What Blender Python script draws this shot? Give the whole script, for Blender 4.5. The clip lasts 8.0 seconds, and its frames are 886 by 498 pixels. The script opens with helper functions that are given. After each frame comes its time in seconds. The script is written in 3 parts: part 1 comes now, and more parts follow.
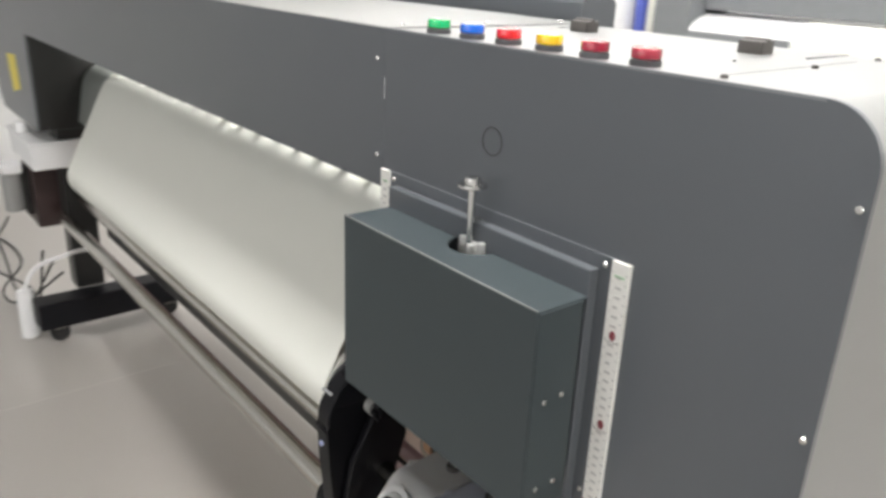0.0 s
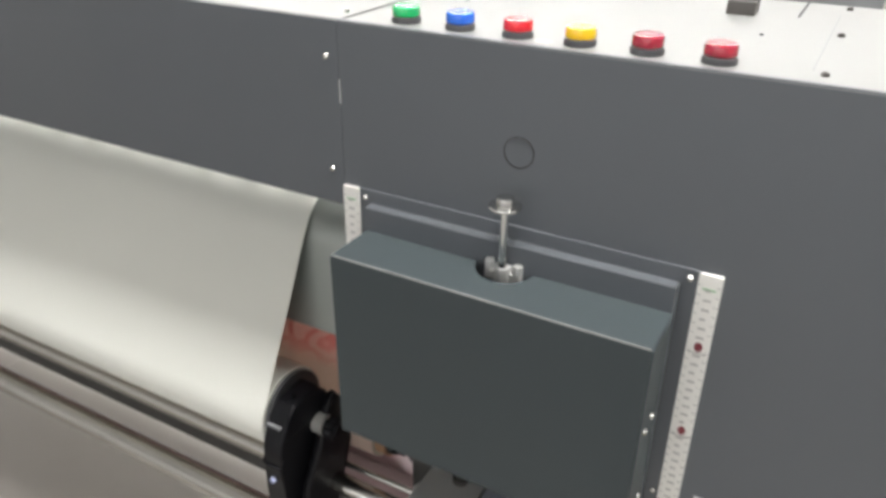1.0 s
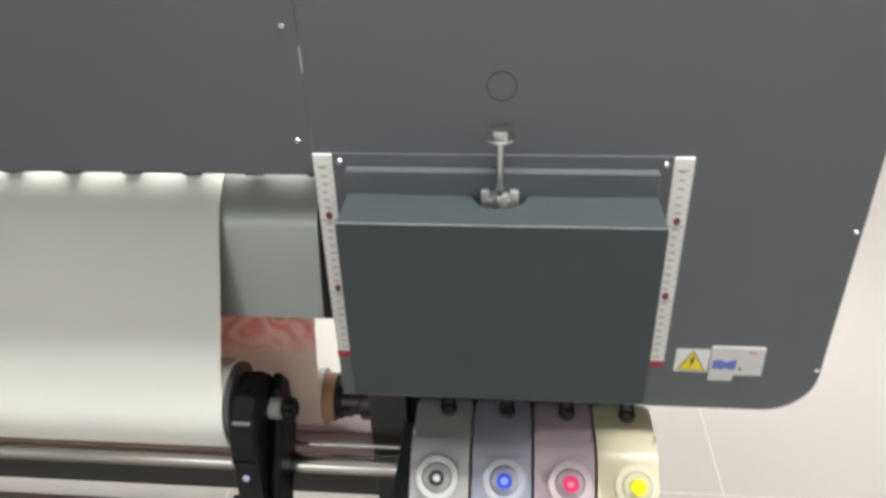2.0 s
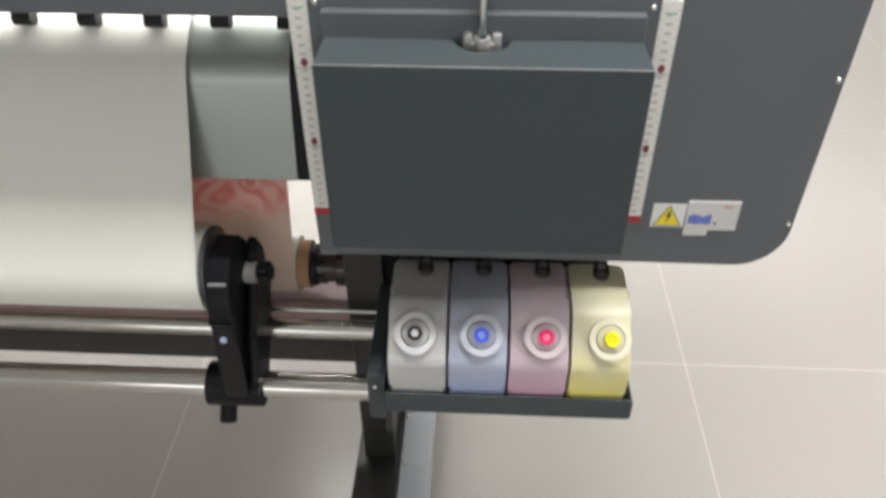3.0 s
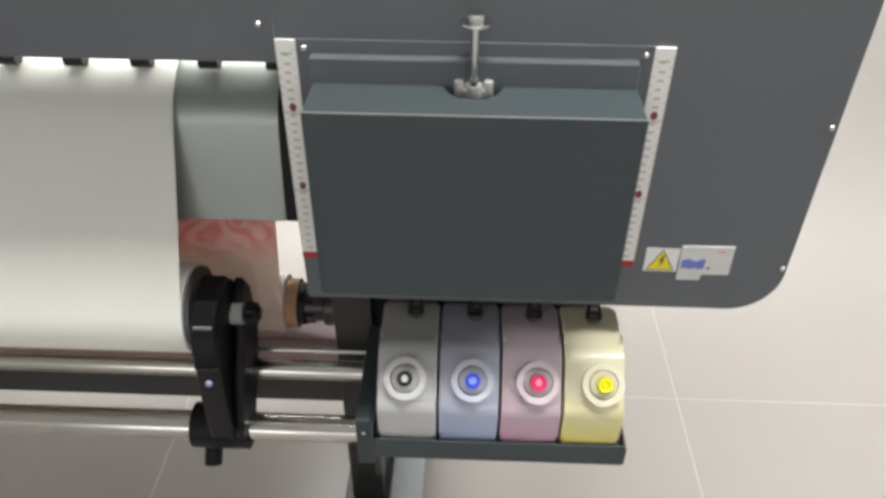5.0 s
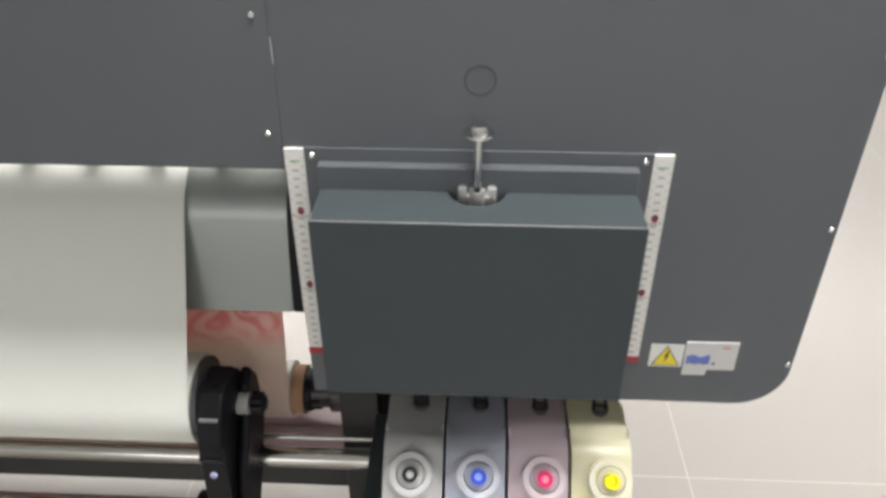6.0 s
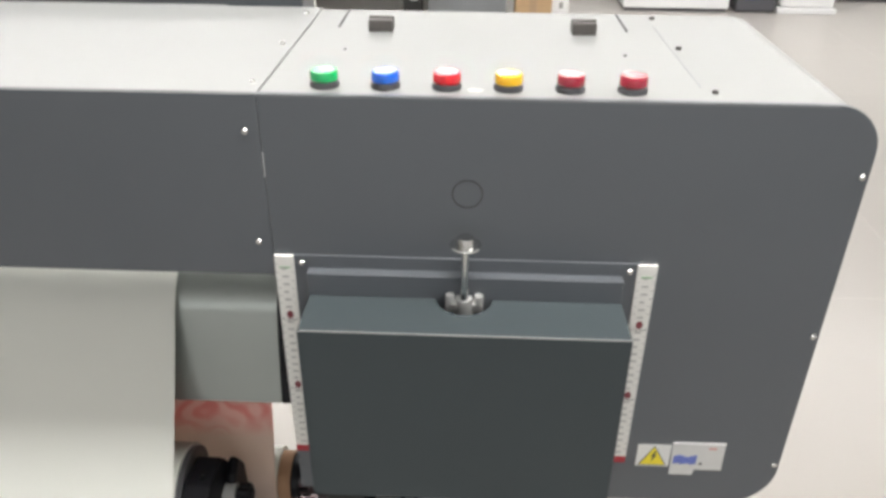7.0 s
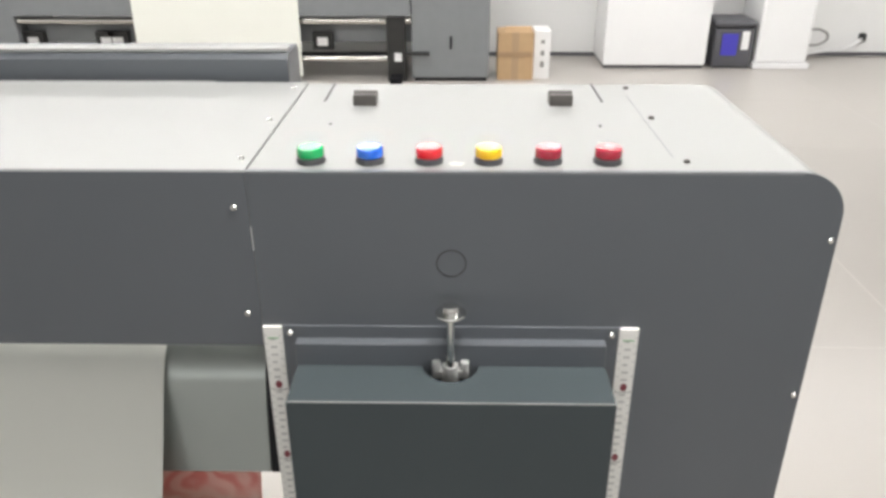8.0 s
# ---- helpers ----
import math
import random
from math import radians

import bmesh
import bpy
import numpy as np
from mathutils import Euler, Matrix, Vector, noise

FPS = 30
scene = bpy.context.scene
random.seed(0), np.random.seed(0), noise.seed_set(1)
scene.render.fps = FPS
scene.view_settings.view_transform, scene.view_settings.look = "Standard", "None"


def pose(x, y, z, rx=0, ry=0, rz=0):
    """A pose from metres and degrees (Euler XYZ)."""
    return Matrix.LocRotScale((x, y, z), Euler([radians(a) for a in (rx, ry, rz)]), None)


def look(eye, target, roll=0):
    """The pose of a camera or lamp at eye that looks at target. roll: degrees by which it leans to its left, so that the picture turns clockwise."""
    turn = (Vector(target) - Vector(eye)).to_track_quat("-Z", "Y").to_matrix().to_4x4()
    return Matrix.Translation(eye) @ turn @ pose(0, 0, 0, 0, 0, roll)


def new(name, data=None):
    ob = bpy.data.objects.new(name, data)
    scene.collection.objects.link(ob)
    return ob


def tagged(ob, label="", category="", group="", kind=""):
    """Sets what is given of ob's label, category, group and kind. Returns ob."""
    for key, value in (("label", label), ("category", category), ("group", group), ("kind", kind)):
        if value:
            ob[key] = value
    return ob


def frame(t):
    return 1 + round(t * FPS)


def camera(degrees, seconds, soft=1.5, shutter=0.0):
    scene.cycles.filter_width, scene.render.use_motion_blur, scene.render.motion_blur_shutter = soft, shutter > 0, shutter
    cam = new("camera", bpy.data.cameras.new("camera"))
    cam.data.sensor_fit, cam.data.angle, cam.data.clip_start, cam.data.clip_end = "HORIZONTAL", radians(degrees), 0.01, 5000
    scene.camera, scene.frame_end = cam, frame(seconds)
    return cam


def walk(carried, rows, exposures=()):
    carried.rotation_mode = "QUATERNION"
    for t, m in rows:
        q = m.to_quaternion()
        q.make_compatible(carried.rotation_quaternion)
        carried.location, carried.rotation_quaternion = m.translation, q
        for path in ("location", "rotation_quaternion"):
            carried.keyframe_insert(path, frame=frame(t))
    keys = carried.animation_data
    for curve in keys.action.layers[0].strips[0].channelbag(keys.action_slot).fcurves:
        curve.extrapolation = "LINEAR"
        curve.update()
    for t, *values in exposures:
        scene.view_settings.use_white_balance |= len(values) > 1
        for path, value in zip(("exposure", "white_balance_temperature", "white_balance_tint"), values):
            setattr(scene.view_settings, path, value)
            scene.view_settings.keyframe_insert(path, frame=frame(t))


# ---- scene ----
cam = camera(60.1, 8.0, soft=3.2, shutter=0.3)
PATH = [
    (0, (0.6, -0.565, 1.402), (-0.842, 0.626, 0.694), 2.5),
    (0.5, (0.458, -0.702, 1.44), (-0.639, 0.775, 0.657), 1.9),
    (0.8, (0.345, -0.678, 1.465), (-0.622, 0.814, 0.549), 1.1),
    (1, (0.266, -0.636, 1.482), (-0.589, 0.903, 0.534), 0.5),
    (1.2, (0.192, -0.612, 1.489), (-0.525, 0.992, 0.534), -0.3),
    (2.3, (-0.007, -0.792, 1.494), (-0.103, 0.881, 0.403), -1.5),
    (2.5, (-0.007, -0.791, 1.496), (-0.101, 0.866, 0.379), -1.1),
    (3, (-0.009, -0.782, 1.442), (-0.085, 0.76, 0.171), -0.2),
    (3.5, (-0.009, -0.776, 1.43), (-0.066, 0.706, 0.088), 0.5),
    (4, (-0.011, -0.771, 1.432), (-0.066, 0.722, 0.103), 0.4),
    (4.5, (-0.011, -0.76, 1.449), (-0.066, 0.767, 0.159), 0.3),
    (4.7, (-0.012, -0.757, 1.45), (-0.061, 0.792, 0.186), 0.5),
    (5.8, (-0.01, -0.737, 1.49), (-0.076, 0.909, 0.356), 0.0),
    (6, (-0.008, -0.732, 1.501), (-0.085, 0.931, 0.393), -0.1),
    (6.5, (-0.007, -0.714, 1.531), (-0.092, 0.975, 0.463), 0.4),
    (7, (-0.002, -0.709, 1.561), (-0.067, 1.021, 0.56), 0.5),
    (7.5, (0.005, -0.717, 1.578), (-0.043, 1.059, 0.659), -0.0),
    (8, (0.002, -0.719, 1.584), (-0.035, 1.079, 0.707), -0.2),
]
walk(cam, [(t, look(eye, target, roll)) for t, eye, target, roll in PATH],
     exposures=[(0, 0.08), (1.2, 0.08), (2.5, 0.05), (3.2, -0.10), (4.5, -0.10), (5.8, 0.0), (8, 0.0)])

# ---- light ----
world = bpy.data.worlds.new("world")
scene.world = world
world.use_nodes = True
world.node_tree.nodes["Background"].inputs[0].default_value = (0.75, 0.8, 0.85, 1)
world.node_tree.nodes["Background"].inputs[1].default_value = 0.05
scene.view_settings.exposure = 0.0


# ---- materials ----
def material(name, color, rough=0.5, metal=0.0, spread=0.0, scale=20.0, bump=0.0, bump_scale=300.0,
             rough_spread=0.0, coat=0.0, transmission=0.0, subsurface=0.0, alpha=1.0, per_object=0.0):
    """A principled material with blotches (spread, scale) and fine relief (bump, bump_scale)."""
    m = bpy.data.materials.new(name)
    m.use_nodes = True
    nt = m.node_tree
    b = nt.nodes["Principled BSDF"]
    b.inputs["Base Color"].default_value = (*color, 1)
    b.inputs["Roughness"].default_value = rough
    b.inputs["Metallic"].default_value = metal
    b.inputs["Coat Weight"].default_value = coat
    b.inputs["Transmission Weight"].default_value = transmission
    b.inputs["Subsurface Weight"].default_value = subsurface
    b.inputs["Alpha"].default_value = alpha
    if subsurface:
        b.inputs["Subsurface Radius"].default_value = (0.02, 0.018, 0.016)
    geo = nt.nodes.new("ShaderNodeTexCoord")
    if spread or rough_spread or per_object:
        n = nt.nodes.new("ShaderNodeTexNoise")
        n.inputs["Scale"].default_value = scale
        n.inputs["Detail"].default_value = 6
        nt.links.new(geo.outputs["Object"], n.inputs["Vector"])
        mix = nt.nodes.new("ShaderNodeMix")
        mix.data_type = "RGBA"
        mix.inputs["A"].default_value = (*[c * (1 - spread) for c in color], 1)
        mix.inputs["B"].default_value = (*[min(1, c * (1 + spread)) for c in color], 1)
        nt.links.new(n.outputs["Fac"], mix.inputs["Factor"])
        if per_object:
            info = nt.nodes.new("ShaderNodeObjectInfo")
            hsv = nt.nodes.new("ShaderNodeHueSaturation")
            mr = nt.nodes.new("ShaderNodeMapRange")
            mr.inputs["To Min"].default_value = 1 - per_object
            mr.inputs["To Max"].default_value = 1 + per_object
            nt.links.new(info.outputs["Random"], mr.inputs["Value"])
            nt.links.new(mr.outputs["Result"], hsv.inputs["Value"])
            nt.links.new(mix.outputs["Result"], hsv.inputs["Color"])
            nt.links.new(hsv.outputs["Color"], b.inputs["Base Color"])
        else:
            nt.links.new(mix.outputs["Result"], b.inputs["Base Color"])
        if rough_spread:
            rr = nt.nodes.new("ShaderNodeMapRange")
            rr.inputs["To Min"].default_value = max(0.02, rough - rough_spread)
            rr.inputs["To Max"].default_value = rough + rough_spread
            nt.links.new(n.outputs["Fac"], rr.inputs["Value"])
            nt.links.new(rr.outputs["Result"], b.inputs["Roughness"])
    if bump:
        n2 = nt.nodes.new("ShaderNodeTexNoise")
        n2.inputs["Scale"].default_value = bump_scale
        n2.inputs["Detail"].default_value = 3
        nt.links.new(geo.outputs["Object"], n2.inputs["Vector"])
        bp = nt.nodes.new("ShaderNodeBump")
        bp.inputs["Strength"].default_value = bump
        bp.inputs["Distance"].default_value = 0.001
        nt.links.new(n2.outputs["Fac"], bp.inputs["Height"])
        nt.links.new(bp.outputs["Normal"], b.inputs["Normal"])
    return m


def glowing(name, color, strength):
    m = bpy.data.materials.new(name)
    m.use_nodes = True
    b = m.node_tree.nodes["Principled BSDF"]
    b.inputs["Base Color"].default_value = (*color, 1)
    b.inputs["Emission Color"].default_value = (*color, 1)
    b.inputs["Emission Strength"].default_value = strength
    return m


DARK = material("dark_grey_powder_coat", (0.104, 0.113, 0.123), 0.32, 0, 0.03, 9, 0.12, 900)
BOXPAINT = material("charcoal_powder_coat", (0.055, 0.068, 0.073), 0.45, 0, 0.03, 9, 0.15, 900)
LIGHT = material("light_grey_powder_coat", (0.255, 0.258, 0.248), 0.36, 0, 0.02, 7, 0.08, 900)
DARK.node_tree.nodes["Principled BSDF"].inputs["Specular IOR Level"].default_value = 0.5
BOXPAINT.node_tree.nodes["Principled BSDF"].inputs["Specular IOR Level"].default_value = 0.25
STEEL = material("brushed_steel", (0.60, 0.585, 0.55), 0.16, 1.0, 0.05, 40)
CHROME = material("polished_screw_steel", (0.70, 0.70, 0.68), 0.2, 1.0)
NUTSTEEL = material("zinc_plated_steel", (0.85, 0.85, 0.83), 0.42, 0.75, 0.06, 200)
BLACK = material("black_plastic", (0.005, 0.005, 0.007), 0.5, 0, 0.2, 30, 0.1, 500)
BLACK.node_tree.nodes["Principled BSDF"].inputs["Specular IOR Level"].default_value = 0.25
BLACKMETAL = material("black_anodised_metal", (0.02, 0.02, 0.019), 0.4, 0.0, 0.2, 20, 0.1, 400)
PLATEN = material("grey_green_coated_platen", (0.36, 0.385, 0.36), 0.35, 0.5, 0.05, 12, 0.05, 500)
PAPER = material("white_media", (0.82, 0.825, 0.76), 0.7, 0, 0.02, 4, 0.06, 250)
CARD = material("brown_cardboard", (0.36, 0.21, 0.12), 0.8, 0, 0.12, 40, 0.2, 200)
RULER = material("white_ruler_tape", (0.78, 0.77, 0.73), 0.35, 0, 0.03, 40)
INKBLACK = material("print_black", (0.06, 0.055, 0.055), 0.5)
INKRED = material("print_red", (0.36, 0.02, 0.03), 0.5)
TENRED = material("faded_dark_red", (0.20, 0.035, 0.045), 0.5)
INKGREEN = material("print_green", (0.15, 0.4, 0.15), 0.5)
INKBLUE = material("print_blue", (0.13, 0.17, 0.48), 0.5, 0, 0.4, 300)
FADED = material("faded_print", (0.46, 0.45, 0.43), 0.5)
BASEGREY = material("dark_grey_plastic", (0.07, 0.07, 0.075), 0.4)
HINGE = material("worn_brown_black_plastic", (0.075, 0.068, 0.063), 0.45, 0, 0.15, 60)
RINGSTEEL = material("dark_ring_steel", (0.12, 0.12, 0.125), 0.25, 1.0)
YELLOW = material("warning_yellow", (0.80, 0.66, 0.03), 0.4)
STICKER = material("white_sticker", (0.72, 0.72, 0.70), 0.4, 0, 0.04, 60)
CARDSTOCK = material("grey_white_label", (0.60, 0.60, 0.58), 0.35, 0, 0.08, 60)
WALL = material("white_wall_paint", (0.84, 0.84, 0.83), 0.7, 0, 0.03, 2, 0.1, 150)
CEIL = material("white_ceiling", (0.80, 0.80, 0.80), 0.8, 0, 0.02, 3)
TILE = material("beige_polished_tile", (0.44, 0.414, 0.384), 0.30, 0, 0.025, 1.6, 0.03, 60, per_object=0.012)
GROUT = material("pale_grout", (0.70, 0.665, 0.62), 0.8, 0, 0.1, 30)
WHITEGLOSS = material("white_enamel", (0.87, 0.87, 0.87), 0.3, 0, 0.02, 5)
BOXBROWN = material("cardboard_box", (0.50, 0.34, 0.19), 0.8, 0, 0.08, 14, 0.1, 100)
BLUEBIN = material("blue_label", (0.06, 0.05, 0.45), 0.5)
BINGREY = material("dark_bin_plastic", (0.09, 0.09, 0.10), 0.5, 0, 0.1, 20)
GREYPLASTIC = material("grey_plastic", (0.30, 0.30, 0.29), 0.5, 0, 0.05, 20)
RUBBER = material("black_rubber", (0.02, 0.02, 0.02), 0.8)
MIDGREY = material("mid_grey_paint", (0.21, 0.22, 0.23), 0.45, 0, 0.08, 12)
ALU = material("grey_painted_beam", (0.44, 0.47, 0.50), 0.4, 0.0, 0.06, 14, 0.08, 500)
LEDGLOW = glowing("white_led_strip", (1.0, 0.99, 0.95), 20.0)


# ---- mesh helpers ----
def part(name, bm, mat, parent=None, label="", smooth=True, weighted=True):
    me = bpy.data.meshes.new(name)
    bmesh.ops.recalc_face_normals(bm, faces=bm.faces)
    bm.to_mesh(me)
    bm.free()
    me.materials.append(mat)
    if smooth:
        for p in me.polygons:
            p.use_smooth = True
        me.set_sharp_from_angle(angle=radians(35))
    ob = new(name, me)
    if smooth and weighted:
        wn = ob.modifiers.new("weighted_normals", "WEIGHTED_NORMAL")
        wn.keep_sharp = True
        wn.weight = 100
    if parent:
        ob.parent = parent
    if label:
        tagged(ob, label)
    return ob


def thing(name, label, category, group="", kind="", at=(0, 0, 0)):
    ob = new(name)
    ob.empty_display_size = 0.05
    ob.location = at
    return tagged(ob, label, category, group, kind)


def block(x0, x1, y0, y1, z0, z1, bevel=0.0, bm=None, segs=2):
    bm = bm or bmesh.new()
    made = bmesh.ops.create_cube(bm, size=1)["verts"]
    for v in made:
        v.co = Vector(((x0 + x1) / 2 + v.co.x * (x1 - x0), (y0 + y1) / 2 + v.co.y * (y1 - y0), (z0 + z1) / 2 + v.co.z * (z1 - z0)))
    if bevel:
        edges = list({e for v in made for e in v.link_edges})
        bmesh.ops.bevel(bm, geom=edges, offset=bevel, segments=segs, affect="EDGES", profile=0.5)
    return bm


def rod(p, q, r, r2=None, segs=24, bevel=0.0, bm=None):
    """A cylinder (or cone) from p to q."""
    bm = bm or bmesh.new()
    p, q = Vector(p), Vector(q)
    m = Matrix.Translation((p + q) / 2) @ (q - p).to_track_quat("Z", "Y").to_matrix().to_4x4()
    made = bmesh.ops.create_cone(bm, cap_ends=True, segments=segs, radius1=r, radius2=r if r2 is None else r2,
                                 depth=(q - p).length, matrix=m)["verts"]
    if bevel:
        faces = {f for v in made for f in v.link_faces if len(f.verts) > 4}
        edges = list({e for f in faces for e in f.edges})
        bmesh.ops.bevel(bm, geom=edges, offset=bevel, segments=2, affect="EDGES", profile=0.5)
    return bm


def pipe(p, q, r, inner, segs=32):
    """A hollow tube from p to q."""
    bm = bmesh.new()
    p, q = Vector(p), Vector(q)
    rot = (q - p).to_track_quat("Z", "Y").to_matrix()
    rings = []
    for c, rad in ((p, r), (q, r), (q, inner), (p, inner)):
        rings.append([bm.verts.new(c + rot @ Vector((math.cos(2 * math.pi * i / segs) * rad, math.sin(2 * math.pi * i / segs) * rad, 0))) for i in range(segs)])
    for a, b in zip(rings, rings[1:] + rings[:1]):
        for i in range(segs):
            j = (i + 1) % segs
            bm.faces.new((a[i], a[j], b[j], b[i]))
    return bm


def prism(points, axis, a, b, bevel=0.0, segs=2, bm=None):
    """A polygon given in the plane across axis ('x': (y, z); 'y': (x, z); 'z': (x, y)), run from a to b along it."""
    bm = bm or bmesh.new()

    def put(u, v, w):
        return {"x": (w, u, v), "y": (u, w, v), "z": (u, v, w)}[axis]
    lo = [bm.verts.new(put(u, v, a)) for u, v in points]
    hi = [bm.verts.new(put(u, v, b)) for u, v in points]
    n = len(points)
    caps = [bm.faces.new(lo[::-1]), bm.faces.new(hi)]
    for i in range(n):
        j = (i + 1) % n
        bm.faces.new((lo[i], lo[j], hi[j], hi[i]))
    if bevel:
        edges = list({e for f in caps for e in f.edges})
        bmesh.ops.bevel(bm, geom=edges, offset=bevel, segments=segs, affect="EDGES", profile=0.5)
    return bm


def arc(cx, cy, r, a0, a1, n=8):
    return [(cx + r * math.cos(radians(a0 + (a1 - a0) * i / n)), cy + r * math.sin(radians(a0 + (a1 - a0) * i / n))) for i in range(n + 1)]


def sheet(profile, x0, x1, thick, steps=1):
    """A thin sheet with the (y, z) profile, run along x, with thickness behind it."""
    bm = bmesh.new()
    n = len(profile)
    normals = []
    for i in range(n):
        a, b = profile[max(0, i - 1)], profile[min(n - 1, i + 1)]
        d = Vector((b[0] - a[0], b[1] - a[1])).normalized()
        normals.append(Vector((-d.y, d.x)))
    cols = []
    for s in range(steps + 1):
        x = x0 + (x1 - x0) * s / steps
        cols.append(([bm.verts.new((x, y, z)) for y, z in profile],
                     [bm.verts.new((x, y + normals[i].x * thick, z + normals[i].y * thick)) for i, (y, z) in enumerate(profile)]))
    for (a, b), (c, d) in zip(cols, cols[1:]):
        for i in range(n - 1):
            bm.faces.new((a[i], a[i + 1], c[i + 1], c[i]))
            bm.faces.new((b[i], d[i], d[i + 1], b[i + 1]))
        for i in (0, n - 1):
            bm.faces.new((a[i], c[i], d[i], b[i]))
    for k in (0, -1):
        a, b = cols[k]
        for i in range(n - 1):
            bm.faces.new((a[i], b[i], b[i + 1], a[i + 1]))
    return bm


def screw_mesh(name="screw", mat=None):
    """A pan-head screw that faces -y, its seat at y = 0."""
    bm = rod((0, 0.001, 0), (0, -0.0024, 0), 0.0037, 0.0030, 14, 0.0008)
    for a in (0, math.pi / 2):
        m = Matrix.Rotation(a, 4, "Y")
        v = bmesh.ops.create_cube(bm, size=1)["verts"]
        for w in v:
            w.co = m @ Vector((w.co.x * 0.0040, -0.0025 + w.co.y * 0.0005, w.co.z * 0.0009))
    me = bpy.data.meshes.new(name)
    bm.to_mesh(me)
    bm.free()
    me.materials.append(mat or CHROME)
    return me


SCREW = screw_mesh()
DARKSCREW = screw_mesh("dark_screw", HINGE)


def screw(parent, m, mesh=SCREW):
    ob = new("screw", mesh)
    ob.parent = parent
    ob.matrix_local = m
    return ob


# ---- room ----
X0, X1, Y0, Y1, H = -5.0, 5.2, -7.5, 6.86, 2.9
tagged(part("wall_north", block(X0 - 0.15, X1 + 0.15, Y1, Y1 + 0.15, 0, H), WALL), "plain white painted wall behind the white cabinets", "wall", kind="structure")
# south wall with three unseen windows behind the camera, added to light the printer front
ADDED_WINDOWS = [(-4.0, -1.6), (-1.1, 1.3), (1.8, 4.2)]
WZ0, WZ1 = 0.85, 2.45
wall_bm = block(X0 - 0.15, X1 + 0.15, Y0 - 0.15, Y0, 0, WZ0)
block(X0 - 0.15, X1 + 0.15, Y0 - 0.15, Y0, WZ1, H, bm=wall_bm)
edges = [X0 - 0.15] + [e for w in ADDED_WINDOWS for e in w] + [X1 + 0.15]
for a, b in zip(edges[0::2], edges[1::2]):
    block(a, b, Y0 - 0.15, Y0, WZ0, WZ1, bm=wall_bm)
tagged(part("wall_south", wall_bm, WALL), "plain white painted wall with added windows", "wall", kind="structure")
GLASS = material("window_glass", (1, 1, 1), 0.02, transmission=1.0)
for k, (a, b) in enumerate(ADDED_WINDOWS):
    w = thing("window_%d" % (k + 1), "wide white framed window, unseen, added to light the printer front", "window", kind="structure")
    frame_bm = bmesh.new()
    for q in ((a, b, WZ0, WZ0 + 0.05), (a, b, WZ1 - 0.05, WZ1), (a, a + 0.05, WZ0 + 0.05, WZ1 - 0.05), (b - 0.05, b, WZ0 + 0.05, WZ1 - 0.05),
              ((a + b) / 2 - 0.025, (a + b) / 2 + 0.025, WZ0 + 0.05, WZ1 - 0.05)):
        block(q[0], q[1], Y0 - 0.11, Y0 - 0.05, q[2], q[3], bm=frame_bm)
    part("window_frame", frame_bm, WHITEGLOSS, w)
    for c, d in ((a + 0.05, (a + b) / 2 - 0.025), ((a + b) / 2 + 0.025, b - 0.05)):
        pane = part("pane", block(c, d, Y0 - 0.083, Y0 - 0.077, WZ0 + 0.05, WZ1 - 0.05), GLASS, w)
        pane.visible_shadow = False
    # added fill lamp in the opening, brightens front panel and media
    lamp = bpy.data.lights.new("window_daylight", "AREA")
    lamp.shape, lamp.size, lamp.size_y = "RECTANGLE", b - a - 0.1, WZ1 - WZ0 - 0.1
    lamp.energy, lamp.color = 40.0, (0.98, 0.985, 0.99)
    lo = new("window_daylight", lamp)
    lo.matrix_world = pose((a + b) / 2, Y0 - 0.04, (WZ0 + WZ1) / 2, 90, 0, 0)
tagged(part("wall_west", block(X0 - 0.15, X0, Y0, Y1, 0, H), WALL), "plain white painted wall", "wall", kind="structure")
tagged(part("wall_east", block(X1, X1 + 0.15, Y0, Y1, 0, H), WALL), "plain white painted wall", "wall", kind="structure")
tagged(part("ceiling", block(X0 - 0.15, X1 + 0.15, Y0 - 0.15, Y1 + 0.15, H, H + 0.15), CEIL), "plain white ceiling", "ceiling", kind="structure")
tagged(part("baseboard", block(X0, X1, Y1 - 0.012, Y1 - 0.001, 0.0, 0.035, 0.002), BINGREY), "dark grey baseboard along the white wall", "baseboard", kind="structure")
floor = tagged(part("floor", block(X0, X1, Y0, Y1, -0.12, -0.0007), GROUT), "beige polished tile floor with pale joints", "floor", kind="structure")


# ---- ceiling lights ----
LAMP = glowing("lamp_diffuser", (1.0, 0.988, 0.975), 34.0)


def ceiling_light(x, y, w, d):
    t = thing("ceiling_light", "white rectangular ceiling light panel, switched on", "ceiling light", "ceiling light panels", at=(x, y, H))
    part("diffuser", block(-w / 2, w / 2, -d / 2, d / 2, -0.030, -0.012), LAMP, t)
    bm = bmesh.new()
    for a in ((-w / 2 - 0.02, w / 2 + 0.02, -d / 2 - 0.02, -d / 2), (-w / 2 - 0.02, w / 2 + 0.02, d / 2, d / 2 + 0.02),
              (-w / 2 - 0.02, -w / 2, -d / 2, d / 2), (w / 2, w / 2 + 0.02, -d / 2, d / 2)):
        block(*a, -0.035, 0.0, bm=bm)
    part("frame", bm, WHITEGLOSS, t)
    return t


ceiling_light(0.25, -0.22, 1.2, 0.45)
ceiling_light(2.3, -0.22, 1.2, 0.30)
for lx in (-2.2, -0.9):
    ceiling_light(lx, 1.7, 1.2, 0.30)
for k in range(8):
    ceiling_light(-4.34 + 1.25 * k, 5.0, 1.19, 0.18)

